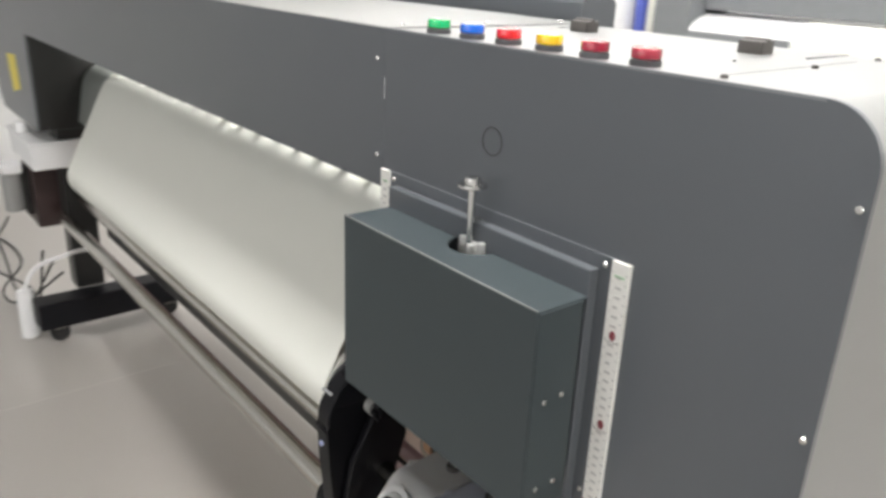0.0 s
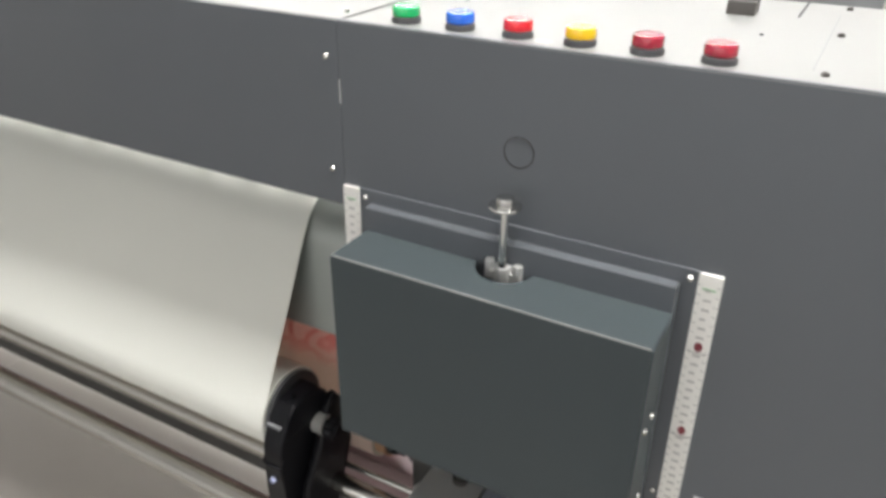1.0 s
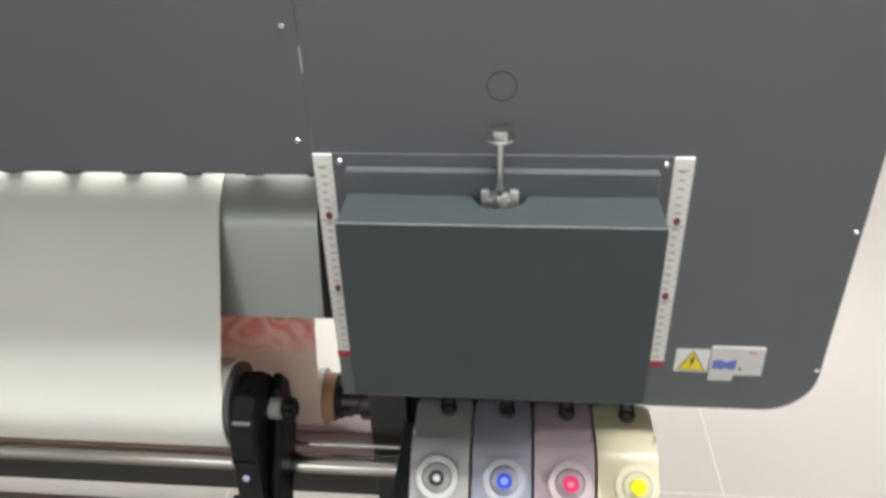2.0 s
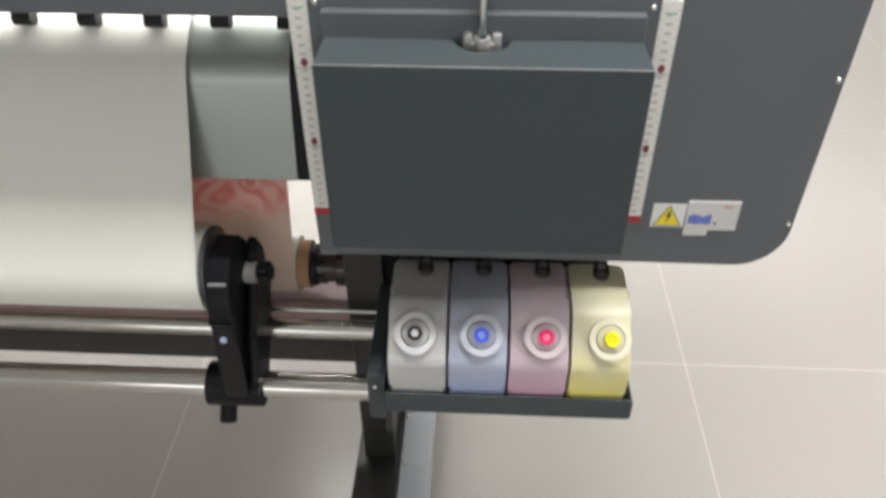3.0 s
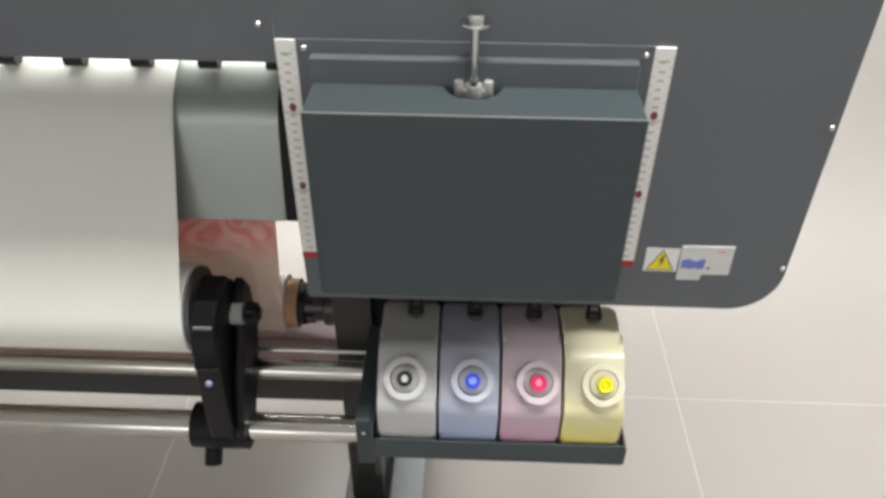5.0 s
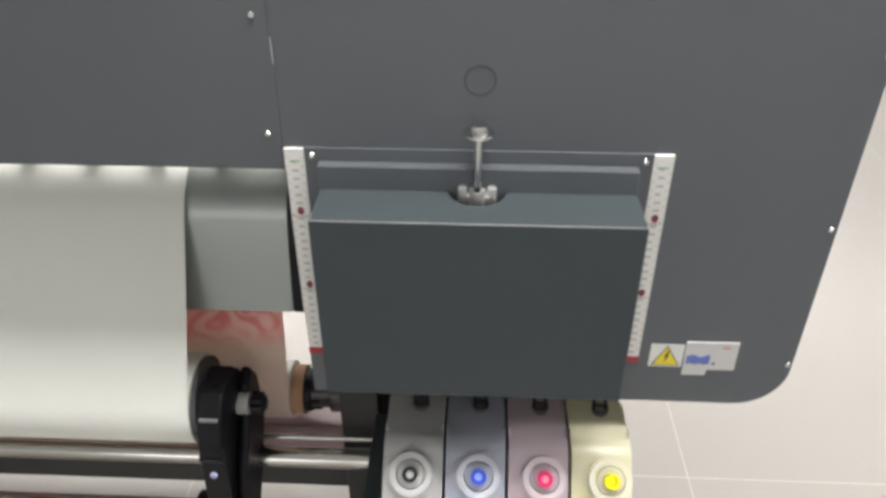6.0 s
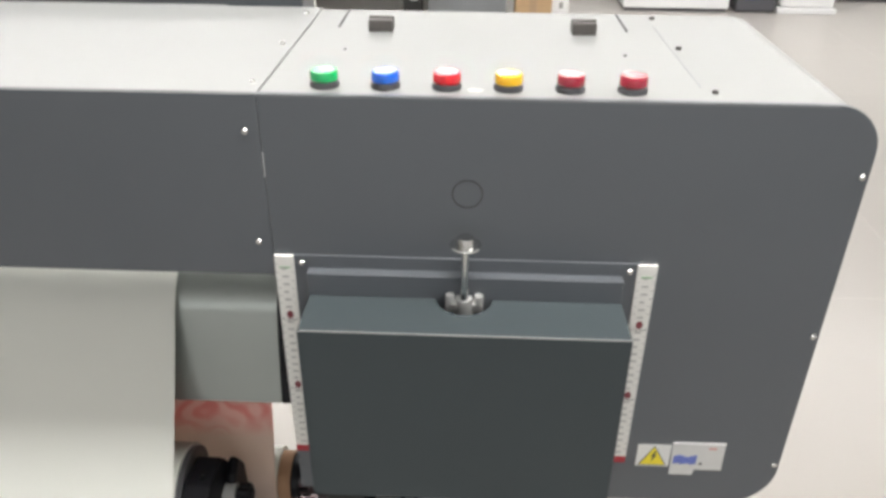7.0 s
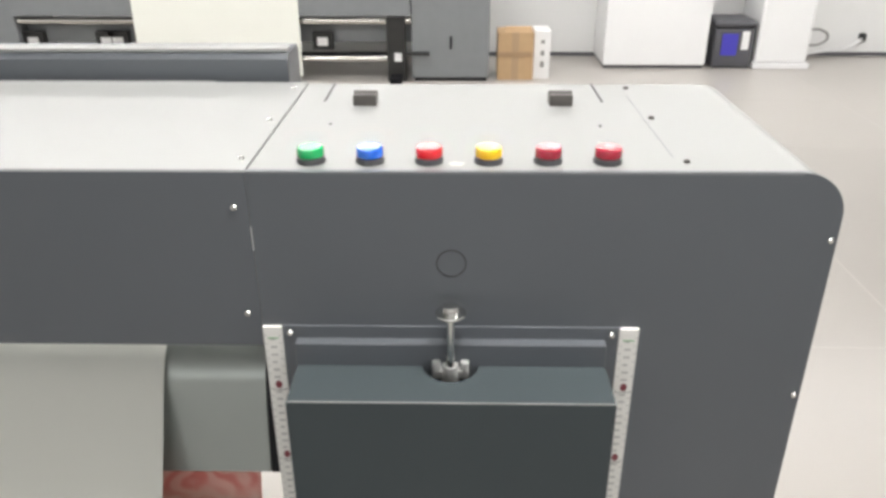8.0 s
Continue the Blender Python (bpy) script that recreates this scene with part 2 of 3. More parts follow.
# ---- printer: the machine body at the end of the hood ----
ZT, ZB, XR, XS, DEEP = 1.32, 0.787, 0.391, -0.211, 0.363
printer = thing("wide_format_printer", "dark grey wide-format printer with light grey top and rolled white media", "printer")


def rounded_end(r_top, r_bot, grow=0.0, x_left=XS):
    xr, zt, zb = XR + grow, ZT + grow, ZB - grow
    pts = [(x_left, zb)]
    pts += arc(xr - r_bot, zb + r_bot, r_bot, -90, 0, 10)
    pts += arc(xr - r_top, zt - r_top, r_top, 0, 90, 10)
    pts += [(x_left, zt)]
    return pts


part("end_housing", prism(rounded_end(0.046, 0.058, -0.0025), "y", 0.003, DEEP, 0.001), LIGHT, printer, "light grey sheet-metal end housing")
front = part("front_panel", prism(rounded_end(0.048, 0.060), "y", -0.003, 0.0028, 0.0004), DARK, printer, "dark grey front panel with rounded corners")
for sx, sz in ((0.384, 1.247), (0.384, 1.053), (0.385, 0.856)):
    screw(printer, pose(sx, -0.003, sz, 0, 20, 0))

# hood: long cover over the carriage
HL = -2.30
part("hood_front", block(HL, XS - 0.0004, -0.003, 0.0, 1.114, ZT - 0.001, 0.0003), DARK, printer, "dark grey hood front panel")
part("hood_top", block(HL, XS - 0.0004, 0.0005, DEEP, ZT - 0.004, ZT, 0.0008), LIGHT, printer, "light grey hood top panel")
part("hood_lip", block(HL, XS - 0.0004, 0.0005, 0.020, 1.114, 1.117), DARK, printer)
part("hood_inside", block(HL, XS - 0.002, 0.25, 0.256, 1.06, ZT - 0.005), BLACKMETAL, printer)
for sx, sz in ((-0.226, 1.281), (-0.226, 1.156)):
    screw(printer, pose(sx, -0.003, sz, 0, 10, 0))
for sx, sy in ((-0.222, 0.031), (-0.224, 0.173), (-0.225, 0.326), (0.238, 0.034), (0.237, 0.192), (0.234, 0.338)):
    screw(printer, pose(sx, sy, ZT - 0.002 if sx > 0 else ZT, -90, 0, 0), DARKSCREW if sx > 0 else SCREW)
# highlight on the seam, modelled as a thin bright strip
part("seam_highlight", block(-0.2113, -0.2105, -0.0034, -0.0029, 1.232, 1.259, 0.0001), NUTSTEEL, printer, "short bright highlight on the panel seam")
# far end housing
part("far_housing", prism([(HL, ZB), (HL, ZT), (HL - 0.55, ZT), (HL - 0.60, ZT - 0.05), (HL - 0.60, ZB + 0.06), (HL - 0.54, ZB)], "y", 0.003, DEEP, 0.001), DARK, printer, "dark grey far end housing")
part("far_front_panel", prism([(HL, ZB), (HL, ZT), (HL - 0.55, ZT), (HL - 0.60, ZT - 0.05), (HL - 0.60, ZB + 0.06), (HL - 0.54, ZB)], "y", -0.003, 0.0028, 0.001), DARK, printer)
part("far_inner_plate", block(HL + 0.0005, HL + 0.004, 0.004, DEEP - 0.004, ZB + 0.002, 1.112, 0.001), BLACKMETAL, printer, "dark brown inner end plate")
# rear cover behind the hood
part("rear_cover", prism([(0.395, 1.20), (0.395, 1.345), (0.402, 1.3535), (0.470, 1.3535), (0.478, 1.345), (0.478, 1.20)], "x", HL, -0.245, 0.002), DARK, printer, "dark grey rear cover behind the hood top")
part("rear_rail", block(HL, -0.247, 0.400, 0.430, 1.354, 1.3595, 0.001), LIGHT, printer, "light grey rail")
# light caught by the hood's rear edge, modelled as a paler strip
part("rear_edge_glint", block(HL, -0.345, 0.3635, 0.368, 1.30, 1.3205, 0.001), GREYPLASTIC, printer)

# lid on the end housing: hinges and lid gaps
for hx in (-0.118, 0.134):
    hb = block(hx - 0.015, hx + 0.015, 0.246, 0.272, ZT - 0.003, ZT + 0.012, 0.002)
    rod((hx - 0.0145, 0.259, ZT + 0.011), (hx + 0.0145, 0.259, ZT + 0.011), 0.004, bm=hb)
    part("lid_hinge", hb, HINGE, printer, "black plastic lid hinge")
for gx in (-0.173, 0.190):
    part("lid_gap", block(gx - 0.0012, gx + 0.0012, 0.268, DEEP - 0.001, ZT - 0.004, ZT - 0.0018), BLACK, printer)
part("cover_seam", block(0.2275, 0.2283, 0.05, 0.30, ZT - 0.004, ZT - 0.0021), MIDGREY, printer)
part("corner_edge", block(XS, 0.345, -0.0031, 0.003, ZT - 0.0032, ZT - 0.0002, 0.001), MIDGREY, printer)
for rx, ry in ((-0.150, 0.165), (0.170, 0.160)):
    part("lid_rivet", rod((rx, ry, ZT - 0.004), (rx, ry, ZT - 0.0015), 0.0018, None, 12), BLACK, printer)
smear = [(0.001 + (0.008 + 0.002 * math.sin(k * 2.3)) * math.cos(k * math.pi / 7), 0.026 + (0.007 + 0.0015 * math.sin(k * 1.7)) * math.sin(k * math.pi / 7)) for k in range(14)]
part("white_smear", prism(smear, "z", ZT - 0.0032, ZT - 0.0021), FADED, printer, "small white smear between the buttons")
# plugged round hole on the front panel
part("hole_plug", pipe((-0.004, -0.0024, 1.218), (-0.004, -0.0036, 1.218), 0.0158, 0.0149, 40), RINGSTEEL, printer, "thin ring of a plugged round hole")


def pilot_button(x, colour, name):
    m = material(name, colour, 0.2, 0, 0.05, 60, coat=1.0)
    m.node_tree.nodes["Principled BSDF"].inputs["Coat Roughness"].default_value = 0.16
    m.node_tree.nodes["Principled BSDF"].inputs["Subsurface Weight"].default_value = 0.2
    t = thing("push_button", name.replace("_", " ") + " round push button on the printer top", "button", "push buttons on the printer top", at=(x, 0.033, ZT - 0.0025))
    part("base_ring", rod((0, 0, 0), (0, 0, 0.006), 0.0150, 0.0146, 28, 0.001), BASEGREY, t, "dark grey base ring")
    part("cap", rod((0, 0, 0.0061), (0, 0, 0.0172), 0.0144, 0.0139, 28, 0.0026), m, t)
    return t


for i, (c, n) in enumerate((((0.0, 0.42, 0.12), "green"), ((0.005, 0.13, 0.68), "blue"), ((0.68, 0.008, 0.02), "bright_red"),
                            ((0.80, 0.50, 0.004), "yellow"), ((0.30, 0.012, 0.035), "dark_red"), ((0.32, 0.012, 0.035), "wine_red"))):
    pilot_button(-0.150 + 0.0613 * i, c, n)

# ---- adjuster box with its plate and bolt ----
adj = thing("adjuster_box", "charcoal sheet-metal adjuster box screwed to the printer front", "cover box")
part("mounting_plate", block(-0.190, 0.181, -0.0062, -0.0031, 0.80, 1.142, 0.0008), DARK, adj)
part("back_frame", block(-0.174, 0.164, -0.020, -0.0062, 0.845, 1.1275, 0.0012), DARK, adj)
outer = [(-0.172, -0.020), (-0.172, -0.086), (0.164, -0.086), (0.164, -0.020)]
notch = [(-0.0045 + 0.0305 * math.cos(radians(a)), -0.0203 + 0.0305 * math.sin(radians(a))) for a in range(0, -181, -12)]
part("cover_top", prism(outer + notch, "z", 1.0975, 1.1005, 0.0004), BOXPAINT, adj)
part("cover_front", block(-0.172, 0.164, -0.0885, -0.0855, 0.868, 1.1012, 0.0013), BOXPAINT, adj)
part("cover_side", block(-0.1735, -0.1715, -0.086, -0.026, 0.868, 1.0985, 0.0006), BOXPAINT, adj)
part("cover_side", block(0.1635, 0.1655, -0.086, -0.026, 0.868, 1.0985, 0.0006), BOXPAINT, adj)
# thin paler strip along the upper bend of the cover
part("pale_rim", block(-0.1715, 0.1635, -0.0880, -0.0866, 1.1008, 1.1019, 0.0003), GREYPLASTIC, adj, "thin paler grey strip on the upper bend")
part("inner_block", block(-0.165, 0.158, -0.070, -0.0215, 0.90, 0.960), BLACK, adj)
for sx, sz in ((-0.181, 1.133), (0.171, 1.133), (0.173, 0.874)):
    screw(adj, pose(sx, -0.0062, sz, 0, 30, 0))
for sy, sz in ((-0.070, 1.0), (-0.046, 1.001), (-0.070, 0.896), (-0.045, 0.897)):
    screw(adj, pose(0.1655, sy, sz, 0, 0, 90))
bolt = thing("adjuster_bolt", "polished steel adjuster bolt with round head and wing nut", "bolt")
BX, BY = -0.0045, -0.0235
part("shank", rod((BX, BY - 0.004, 0.9595), (BX, BY - 0.004, 1.172), 0.0042, None, 20), CHROME, bolt)
part("washer", rod((BX, BY - 0.004, 1.170), (BX, BY - 0.004, 1.1735), 0.0165, None, 32, 0.001), CHROME, bolt)
part("head", rod((BX, BY - 0.004, 1.1735), (BX, BY - 0.004, 1.1815), 0.0095, 0.0088, 28, 0.001), CHROME, bolt)
wing = block(BX - 0.0195, BX + 0.0195, BY - 0.0050, BY + 0.0050, 1.0915, 1.1025, 0.0015)
rod((BX, BY, 1.082), (BX, BY, 1.1085), 0.0100, 0.0092, 20, 0.001, bm=wing)
for s in (-1, 1):
    rod((BX + s * 0.0150, BY, 1.092), (BX + s * 0.0155, BY, 1.1115), 0.0054, 0.0050, 14, 0.001, bm=wing)
bmesh.ops.translate(wing, verts=wing.verts, vec=(0, 0, -0.003))
part("wing_nut", wing, NUTSTEEL, bolt, "steel wing nut")


# ---- ruler tapes ----
def ruler_tape(x):
    t = thing("ruler_tape", "white adhesive ruler tape with red ten marks on the front panel", "ruler", "ruler tapes beside the adjuster box")
    w, top, bot, y = 0.0106, 1.141, 0.866, -0.0066
    part("tape", block(x - w, x + w, y - 0.0012, y + 0.0034, bot, top, 0.0003), RULER, t)
    part("end_tape", block(x - w + 0.0002, x + w - 0.0002, y - 0.0015, y + 0.0033, bot - 0.010, bot - 0.0002, 0.0003), INKRED, t, "dark red end piece")
    marks, digits = bmesh.new(), bmesh.new()
    yy = y - 0.0013
    z, k = 1.0655 + 0.06, -6
    while z > bot + 0.006:
        if k % 10 == 0:
            pts = arc(x + 0.0005, z, 0.0052, 0, 348, 20)
            red = prism([(x + 0.0005 + (a - x - 0.0005) * 0.75, b) for a, b in pts], "y", yy - 0.0003, yy + 0.0003)
            part("ten_mark", red, TENRED, t, "dark red ten mark")
            block(x - w * 0.8, x + w * 0.8, yy - 0.0002, yy + 0.0002, z - 0.0072, z - 0.0066, bm=marks)
        else:
            block(x - 0.0036, x + (0.0036 if k % 3 else 0.0018), yy - 0.0002, yy + 0.0002, z - 0.0013, z + 0.0013, bm=digits)
            block(x - w * 0.95, x - w * 0.6, yy - 0.0002, yy + 0.0002, z + 0.0047, z + 0.0050, bm=marks)
            block(x + w * 0.6, x + w * 0.95, yy - 0.0002, yy + 0.0002, z + 0.0047, z + 0.0050, bm=marks)
        z -= 0.0101
        k += 1
    part("graduation", marks, INKBLACK, t)
    part("scale_print", digits, FADED, t)
    g = block(x - 0.006, x + 0.006, yy - 0.0002, yy + 0.0002, 1.1262, 1.1275)
    part("green_print", g, INKGREEN, t)
    return t


ruler_tape(-0.200)
ruler_tape(0.1895)

# ---- stickers ----
warn = thing("warning_sticker", "yellow triangle electric shock warning sticker on white", "sticker")
part("backing", block(0.2145, 0.2555, -0.0037, -0.0031, 0.847, 0.883, 0.0002), STICKER, warn)
part("triangle_edge", prism([(0.2175, 0.8495), (0.2525, 0.8495), (0.2350, 0.8815)], "y", -0.0041, -0.0036), INKBLACK, warn)
part("triangle", prism([(0.2195, 0.8507), (0.2505, 0.8507), (0.2350, 0.8792)], "y", -0.0044, -0.0040), YELLOW, warn, "yellow triangle")
part("lightning_bolt", prism([(0.2360, 0.8735), (0.2318, 0.8640), (0.2345, 0.8640), (0.2325, 0.8545), (0.2385, 0.8665), (0.2357, 0.8665), (0.2382, 0.8735)], "y", -0.0047, -0.0043), INKBLACK, warn)
note = thing("instruction_label", "grey-white instruction label with blue blot and notched corner", "label")
part("card", prism([(0.2565, 0.8885), (0.3205, 0.8890), (0.3215, 0.8440), (0.2880, 0.8440), (0.2870, 0.8345), (0.2580, 0.8345)], "y", -0.0040, -0.0031, 0.0002), CARDSTOCK, note)
part("top_bar", block(0.2567, 0.3204, -0.0043, -0.0039, 0.8860, 0.8886), WHITEGLOSS, note, "white top bar")
blot = bmesh.new()
for i in range(7):
    bx = 0.2600 + 0.0040 * i
    block(bx, bx + 0.0046, -0.00425 - 0.00005 * (i % 2), -0.0039, 0.8535 + 0.0010 * math.sin(i * 2.1), 0.8665 + 0.0018 * math.sin(i * 1.3), bm=blot)
part("blue_print", blot, INKBLUE, note)
part("dark_print", block(0.2925, 0.2960, -0.0043, -0.0039, 0.8525, 0.8560), INKBLACK, note)
part("red_print", block(0.3010, 0.3105, -0.0043, -0.0039, 0.8785, 0.8812), material("pale_red_print", (0.55, 0.25, 0.22), 0.5), note)

# ---- platen, media and rolls ----
CURVE = [(0.235, 1.035), (0.205, 1.018), (0.180, 1.002), (0.160, 0.982), (0.147, 0.955), (0.138, 0.915), (0.129, 0.870), (0.119, 0.820)]
plat = thing("curved_platen", "grey curved metal media platen below the hood", "platen")
part("plate", sheet(CURVE + [(0.125, 0.815), (0.30, 0.808)], -2.25, -0.262, 0.004), PLATEN, plat)
part("end_cap", prism(CURVE + [(0.30, 0.808), (0.30, 1.035)], "x", -0.2615, -0.240, 0.002), BLACK, plat, "black end cap")
RC, RR = (0.075, 0.690), 0.067
roll = thing("take_up_roll", "take-up roll of white printing media", "media roll")
media = [(0.232, 1.040), (0.203, 1.023), (0.176, 1.006), (0.154, 0.985), (0.139, 0.960), (0.124, 0.930), (0.103, 0.888), (0.0825, 0.848), (0.051, 0.788)]
media += [(RC[0] + RR * math.cos(radians(a)), RC[1] + RR * math.sin(radians(a))) for a in range(152, 345, 8)]
part("media_web", sheet(media, -2.02, -0.400, 0.0006, 40), PAPER, roll, "white media web")
part("wound_media", rod((-2.02, *RC), (-0.400, *RC), RR - 0.0015, None, 64), PAPER, roll)
part("roll_flange", pipe((-0.3995, *RC), (-0.392, *RC), 0.061, 0.02, 48), BASEGREY, roll, "dark grey plastic roll flange")
# printed media hanging behind, wound on a cardboard core
PRINT = bpy.data.materials.new("pink_printed_paper")
PRINT.use_nodes = True
nt = PRINT.node_tree
pb = nt.nodes["Principled BSDF"]
pb.inputs["Roughness"].default_value = 0.7
tc = nt.nodes.new("ShaderNodeTexCoord")
vor = nt.nodes.new("ShaderNodeTexVoronoi")
vor.inputs["Scale"].default_value = 24
vor.feature = "SMOOTH_F1"
noi = nt.nodes.new("ShaderNodeTexNoise")
noi.inputs["Scale"].default_value = 30
noi.inputs["Detail"].default_value = 5
sep = nt.nodes.new("ShaderNodeSeparateXYZ")
nt.links.new(tc.outputs["Object"], vor.inputs["Vector"])
nt.links.new(tc.outputs["Object"], noi.inputs["Vector"])
nt.links.new(tc.outputs["Object"], sep.inputs[0])
wave = nt.nodes.new("ShaderNodeMath")
wave.operation = "SINE"
mul = nt.nodes.new("ShaderNodeMath")
mul.operation = "MULTIPLY"
mul.inputs[1].default_value = 26
nt.links.new(vor.outputs["Distance"], mul.inputs[0])
nt.links.new(mul.outputs[0], wave.inputs[0])
add = nt.nodes.new("ShaderNodeMath")
add.operation = "MULTIPLY_ADD"
add.inputs[1].default_value = 0.22
nt.links.new(wave.outputs[0], add.inputs[0])
nt.links.new(noi.outputs["Fac"], add.inputs[2])
rmp = nt.nodes.new("ShaderNodeValToRGB")
rmp.color_ramp.elements[0].position, rmp.color_ramp.elements[0].color = 0.30, (0.84, 0.40, 0.36, 1)
rmp.color_ramp.elements[1].position, rmp.color_ramp.elements[1].color = 0.62, (0.94, 0.68, 0.62, 1)
nt.links.new(add.outputs[0], rmp.inputs["Fac"])
fade = nt.nodes.new("ShaderNodeMapRange")
fade.inputs["From Min"].default_value, fade.inputs["From Max"].default_value = 0.705, 0.745
nt.links.new(sep.outputs["Z"], fade.inputs["Value"])
mx = nt.nodes.new("ShaderNodeMix")
mx.data_type = "RGBA"
mx.inputs["A"].default_value = (0.82, 0.70, 0.62, 1)
nt.links.new(fade.outputs["Result"], mx.inputs["Factor"])
nt.links.new(rmp.outputs["Color"], mx.inputs["B"])
nt.links.new(mx.outputs["Result"], pb.inputs["Base Color"])
tr = nt.nodes.new("ShaderNodeBsdfTranslucent")
nt.links.new(mx.outputs["Result"], tr.inputs["Color"])
ms = nt.nodes.new("ShaderNodeMixShader")
ms.inputs[0].default_value = 0.55
nt.links.new(pb.outputs[0], ms.inputs[1])
nt.links.new(tr.outputs[0], ms.inputs[2])
nt.links.new(ms.outputs[0], nt.nodes["Material Output"].inputs["Surface"])

KC, KR = (0.190, 0.600), 0.048
printed = thing("printed_media_roll", "roll of paper with pink floral print on a brown core", "media roll")
web = [(0.215, 0.95), (0.200, 0.87), (0.185, 0.79), (0.165, 0.70), (0.148, 0.645)]
web += [(KC[0] + KR * math.cos(radians(a)), KC[1] + KR * math.sin(radians(a))) for a in range(160, 330, 12)]
part("printed_web", sheet(web, -2.02, -0.2965, 0.0006), PRINT, printed, "white paper with pink print")
part("wound_paper", rod((-2.02, *KC), (-0.2975, *KC), KR - 0.001, None, 48), PAPER, printed)
part("core", pipe((-0.33, *KC), (-0.277, *KC), 0.0405, 0.036, 40), CARD, printed, "brown cardboard core")
# black plastic; its dark red reflections are put into the base colour
CHUCKBLACK = material("glossy_black_with_red_reflection", (0.022, 0.006, 0.009), 0.28, 0, 0.2, 40)
chuck = thing("roll_chuck", "black roll chuck on its drive shaft", "roll chuck")
part("plug", rod((-0.300, *KC), (-0.266, *KC), 0.0355, None, 32, 0.002), BLACK, chuck)
for a in range(0, 360, 45):
    part("rib", block(-0.272, -0.25, -0.003, 0.003, 0.014, 0.032, 0.001), BLACK, chuck).matrix_local = Matrix.Translation((0, *KC)) @ Matrix.Rotation(radians(a), 4, "X")
part("shaft", rod((-0.272, *KC), (-0.170, *KC), 0.029, None, 28), CHUCKBLACK, chuck)
part("collar", rod((-0.235, *KC), (-0.205, *KC), 0.036, None, 28, 0.003), CHUCKBLACK, chuck)

# unseen supply roll behind the machine, its web rising into the rear entry;
# added to keep the north lights off the floor below
SC, SR = (0.560, 0.470), 0.085
supply = thing("added_supply_roll", "unseen supply roll of blank white media behind the printer, added to shade the floor", "media roll")
feed = [(0.440, 1.150), (0.470, 1.130), (0.485, 1.08), (SC[0] - SR - 0.001, 0.60), (SC[0] - SR - 0.001, SC[1])]
part("feed_web", sheet(feed, -2.02, -0.480, 0.0006), PAPER, supply, "white media web")
part("wound_media", rod((-2.02, *SC), (-0.480, *SC), SR, None, 48), PAPER, supply)
part("core", pipe((-2.10, *SC), (-0.452, *SC), 0.0405, 0.036, 32), CARD, supply, "brown cardboard core")
part("holder", block(-0.451, -0.430, 0.35, 0.60, 0.43, 0.51, 0.004), BLACKMETAL, supply, "black roll holder")
part("holder", block(-2.125, -2.101, 0.35, 0.60, 0.43, 0.51, 0.004), BLACKMETAL, supply, "black roll holder")

# ---- roll holder arm ----
arm = thing("roll_holder_arm", "black roll holder arm clamped on the steel guide pipe", "roll holder")
outline = [(0.055, 0.412), (0.025, 0.425), (0.008, 0.48), (-0.006, 0.58), (-0.014, 0.65)]
outline += arc(0.058, 0.670, 0.070, 195, 50, 12)
outline += [(0.128, 0.66), (0.132, 0.58), (0.112, 0.50), (0.090, 0.43), (0.080, 0.412)]


def leaning(bm):
    for v in bm.verts:
        v.co.x -= 0.020 * max(0.0, (0.64 - v.co.z) / 0.22)
    return bm


part("arm_plate", leaning(prism(outline, "x", -0.386, -0.350, 0.005, 3)), BLACK, arm)
rear = [(0.030, 0.43), (0.020, 0.49), (0.030, 0.58), (0.060, 0.640), (0.085, 0.708), (0.108, 0.722), (0.130, 0.69), (0.145, 0.60), (0.118, 0.50), (0.090, 0.43)]
part("side_cover", leaning(prism(rear, "x", -0.3495, -0.334, 0.006, 3)), BLACK, arm)
part("top_cover", prism([(-0.004, 0.695), (0.010, 0.728), (0.030, 0.7435), (0.085, 0.7435), (0.113, 0.708), (0.120, 0.685)], "x", -0.3865, -0.349, 0.005, 3), BLACK, arm)
part("spindle", rod((-0.3505, 0.075, 0.680), (-0.332, 0.075, 0.680), 0.0165, None, 28, 0.001), GREYPLASTIC, arm, "pale grey spindle collar")
kn = rod((-0.332, 0.075, 0.680), (-0.308, 0.075, 0.680), 0.010, None, 20, 0.001)
for a in range(0, 360, 60):
    rod((-0.328, 0.075 + 0.012 * math.cos(radians(a)), 0.680 + 0.012 * math.sin(radians(a))),
        (-0.312, 0.075 + 0.012 * math.cos(radians(a)), 0.680 + 0.012 * math.sin(radians(a))), 0.006, None, 12, 0.001, bm=kn)
part("star_knob", kn, BLACK, arm, "black star knob")
part("clamp_collar", pipe((-0.440, 0.050, 0.452), (-0.350, 0.050, 0.452), 0.037, 0.0240, 32), BLACK, arm)
part("clamp_screw", rod((-0.410, 0.030, 0.425), (-0.410, 0.010, 0.400), 0.014, None, 16, 0.002), BLACK, arm, "black clamp screw")
part("indicator", rod((-0.371, 0.004, 0.624), (-0.371, -0.0155, 0.622), 0.0050, None, 14, 0.001), material("pale_blue_lens", (0.55, 0.6, 0.9), 0.2), arm, "pale blue indicator lens")
part("bolt_head", rod((-0.365, 0.045, 0.7430), (-0.365, 0.045, 0.7465), 0.0040, None, 12), RINGSTEEL, arm)
part("top_mark", block(-0.377, -0.352, -0.0065, -0.001, 0.7225, 0.7250), MIDGREY, arm)

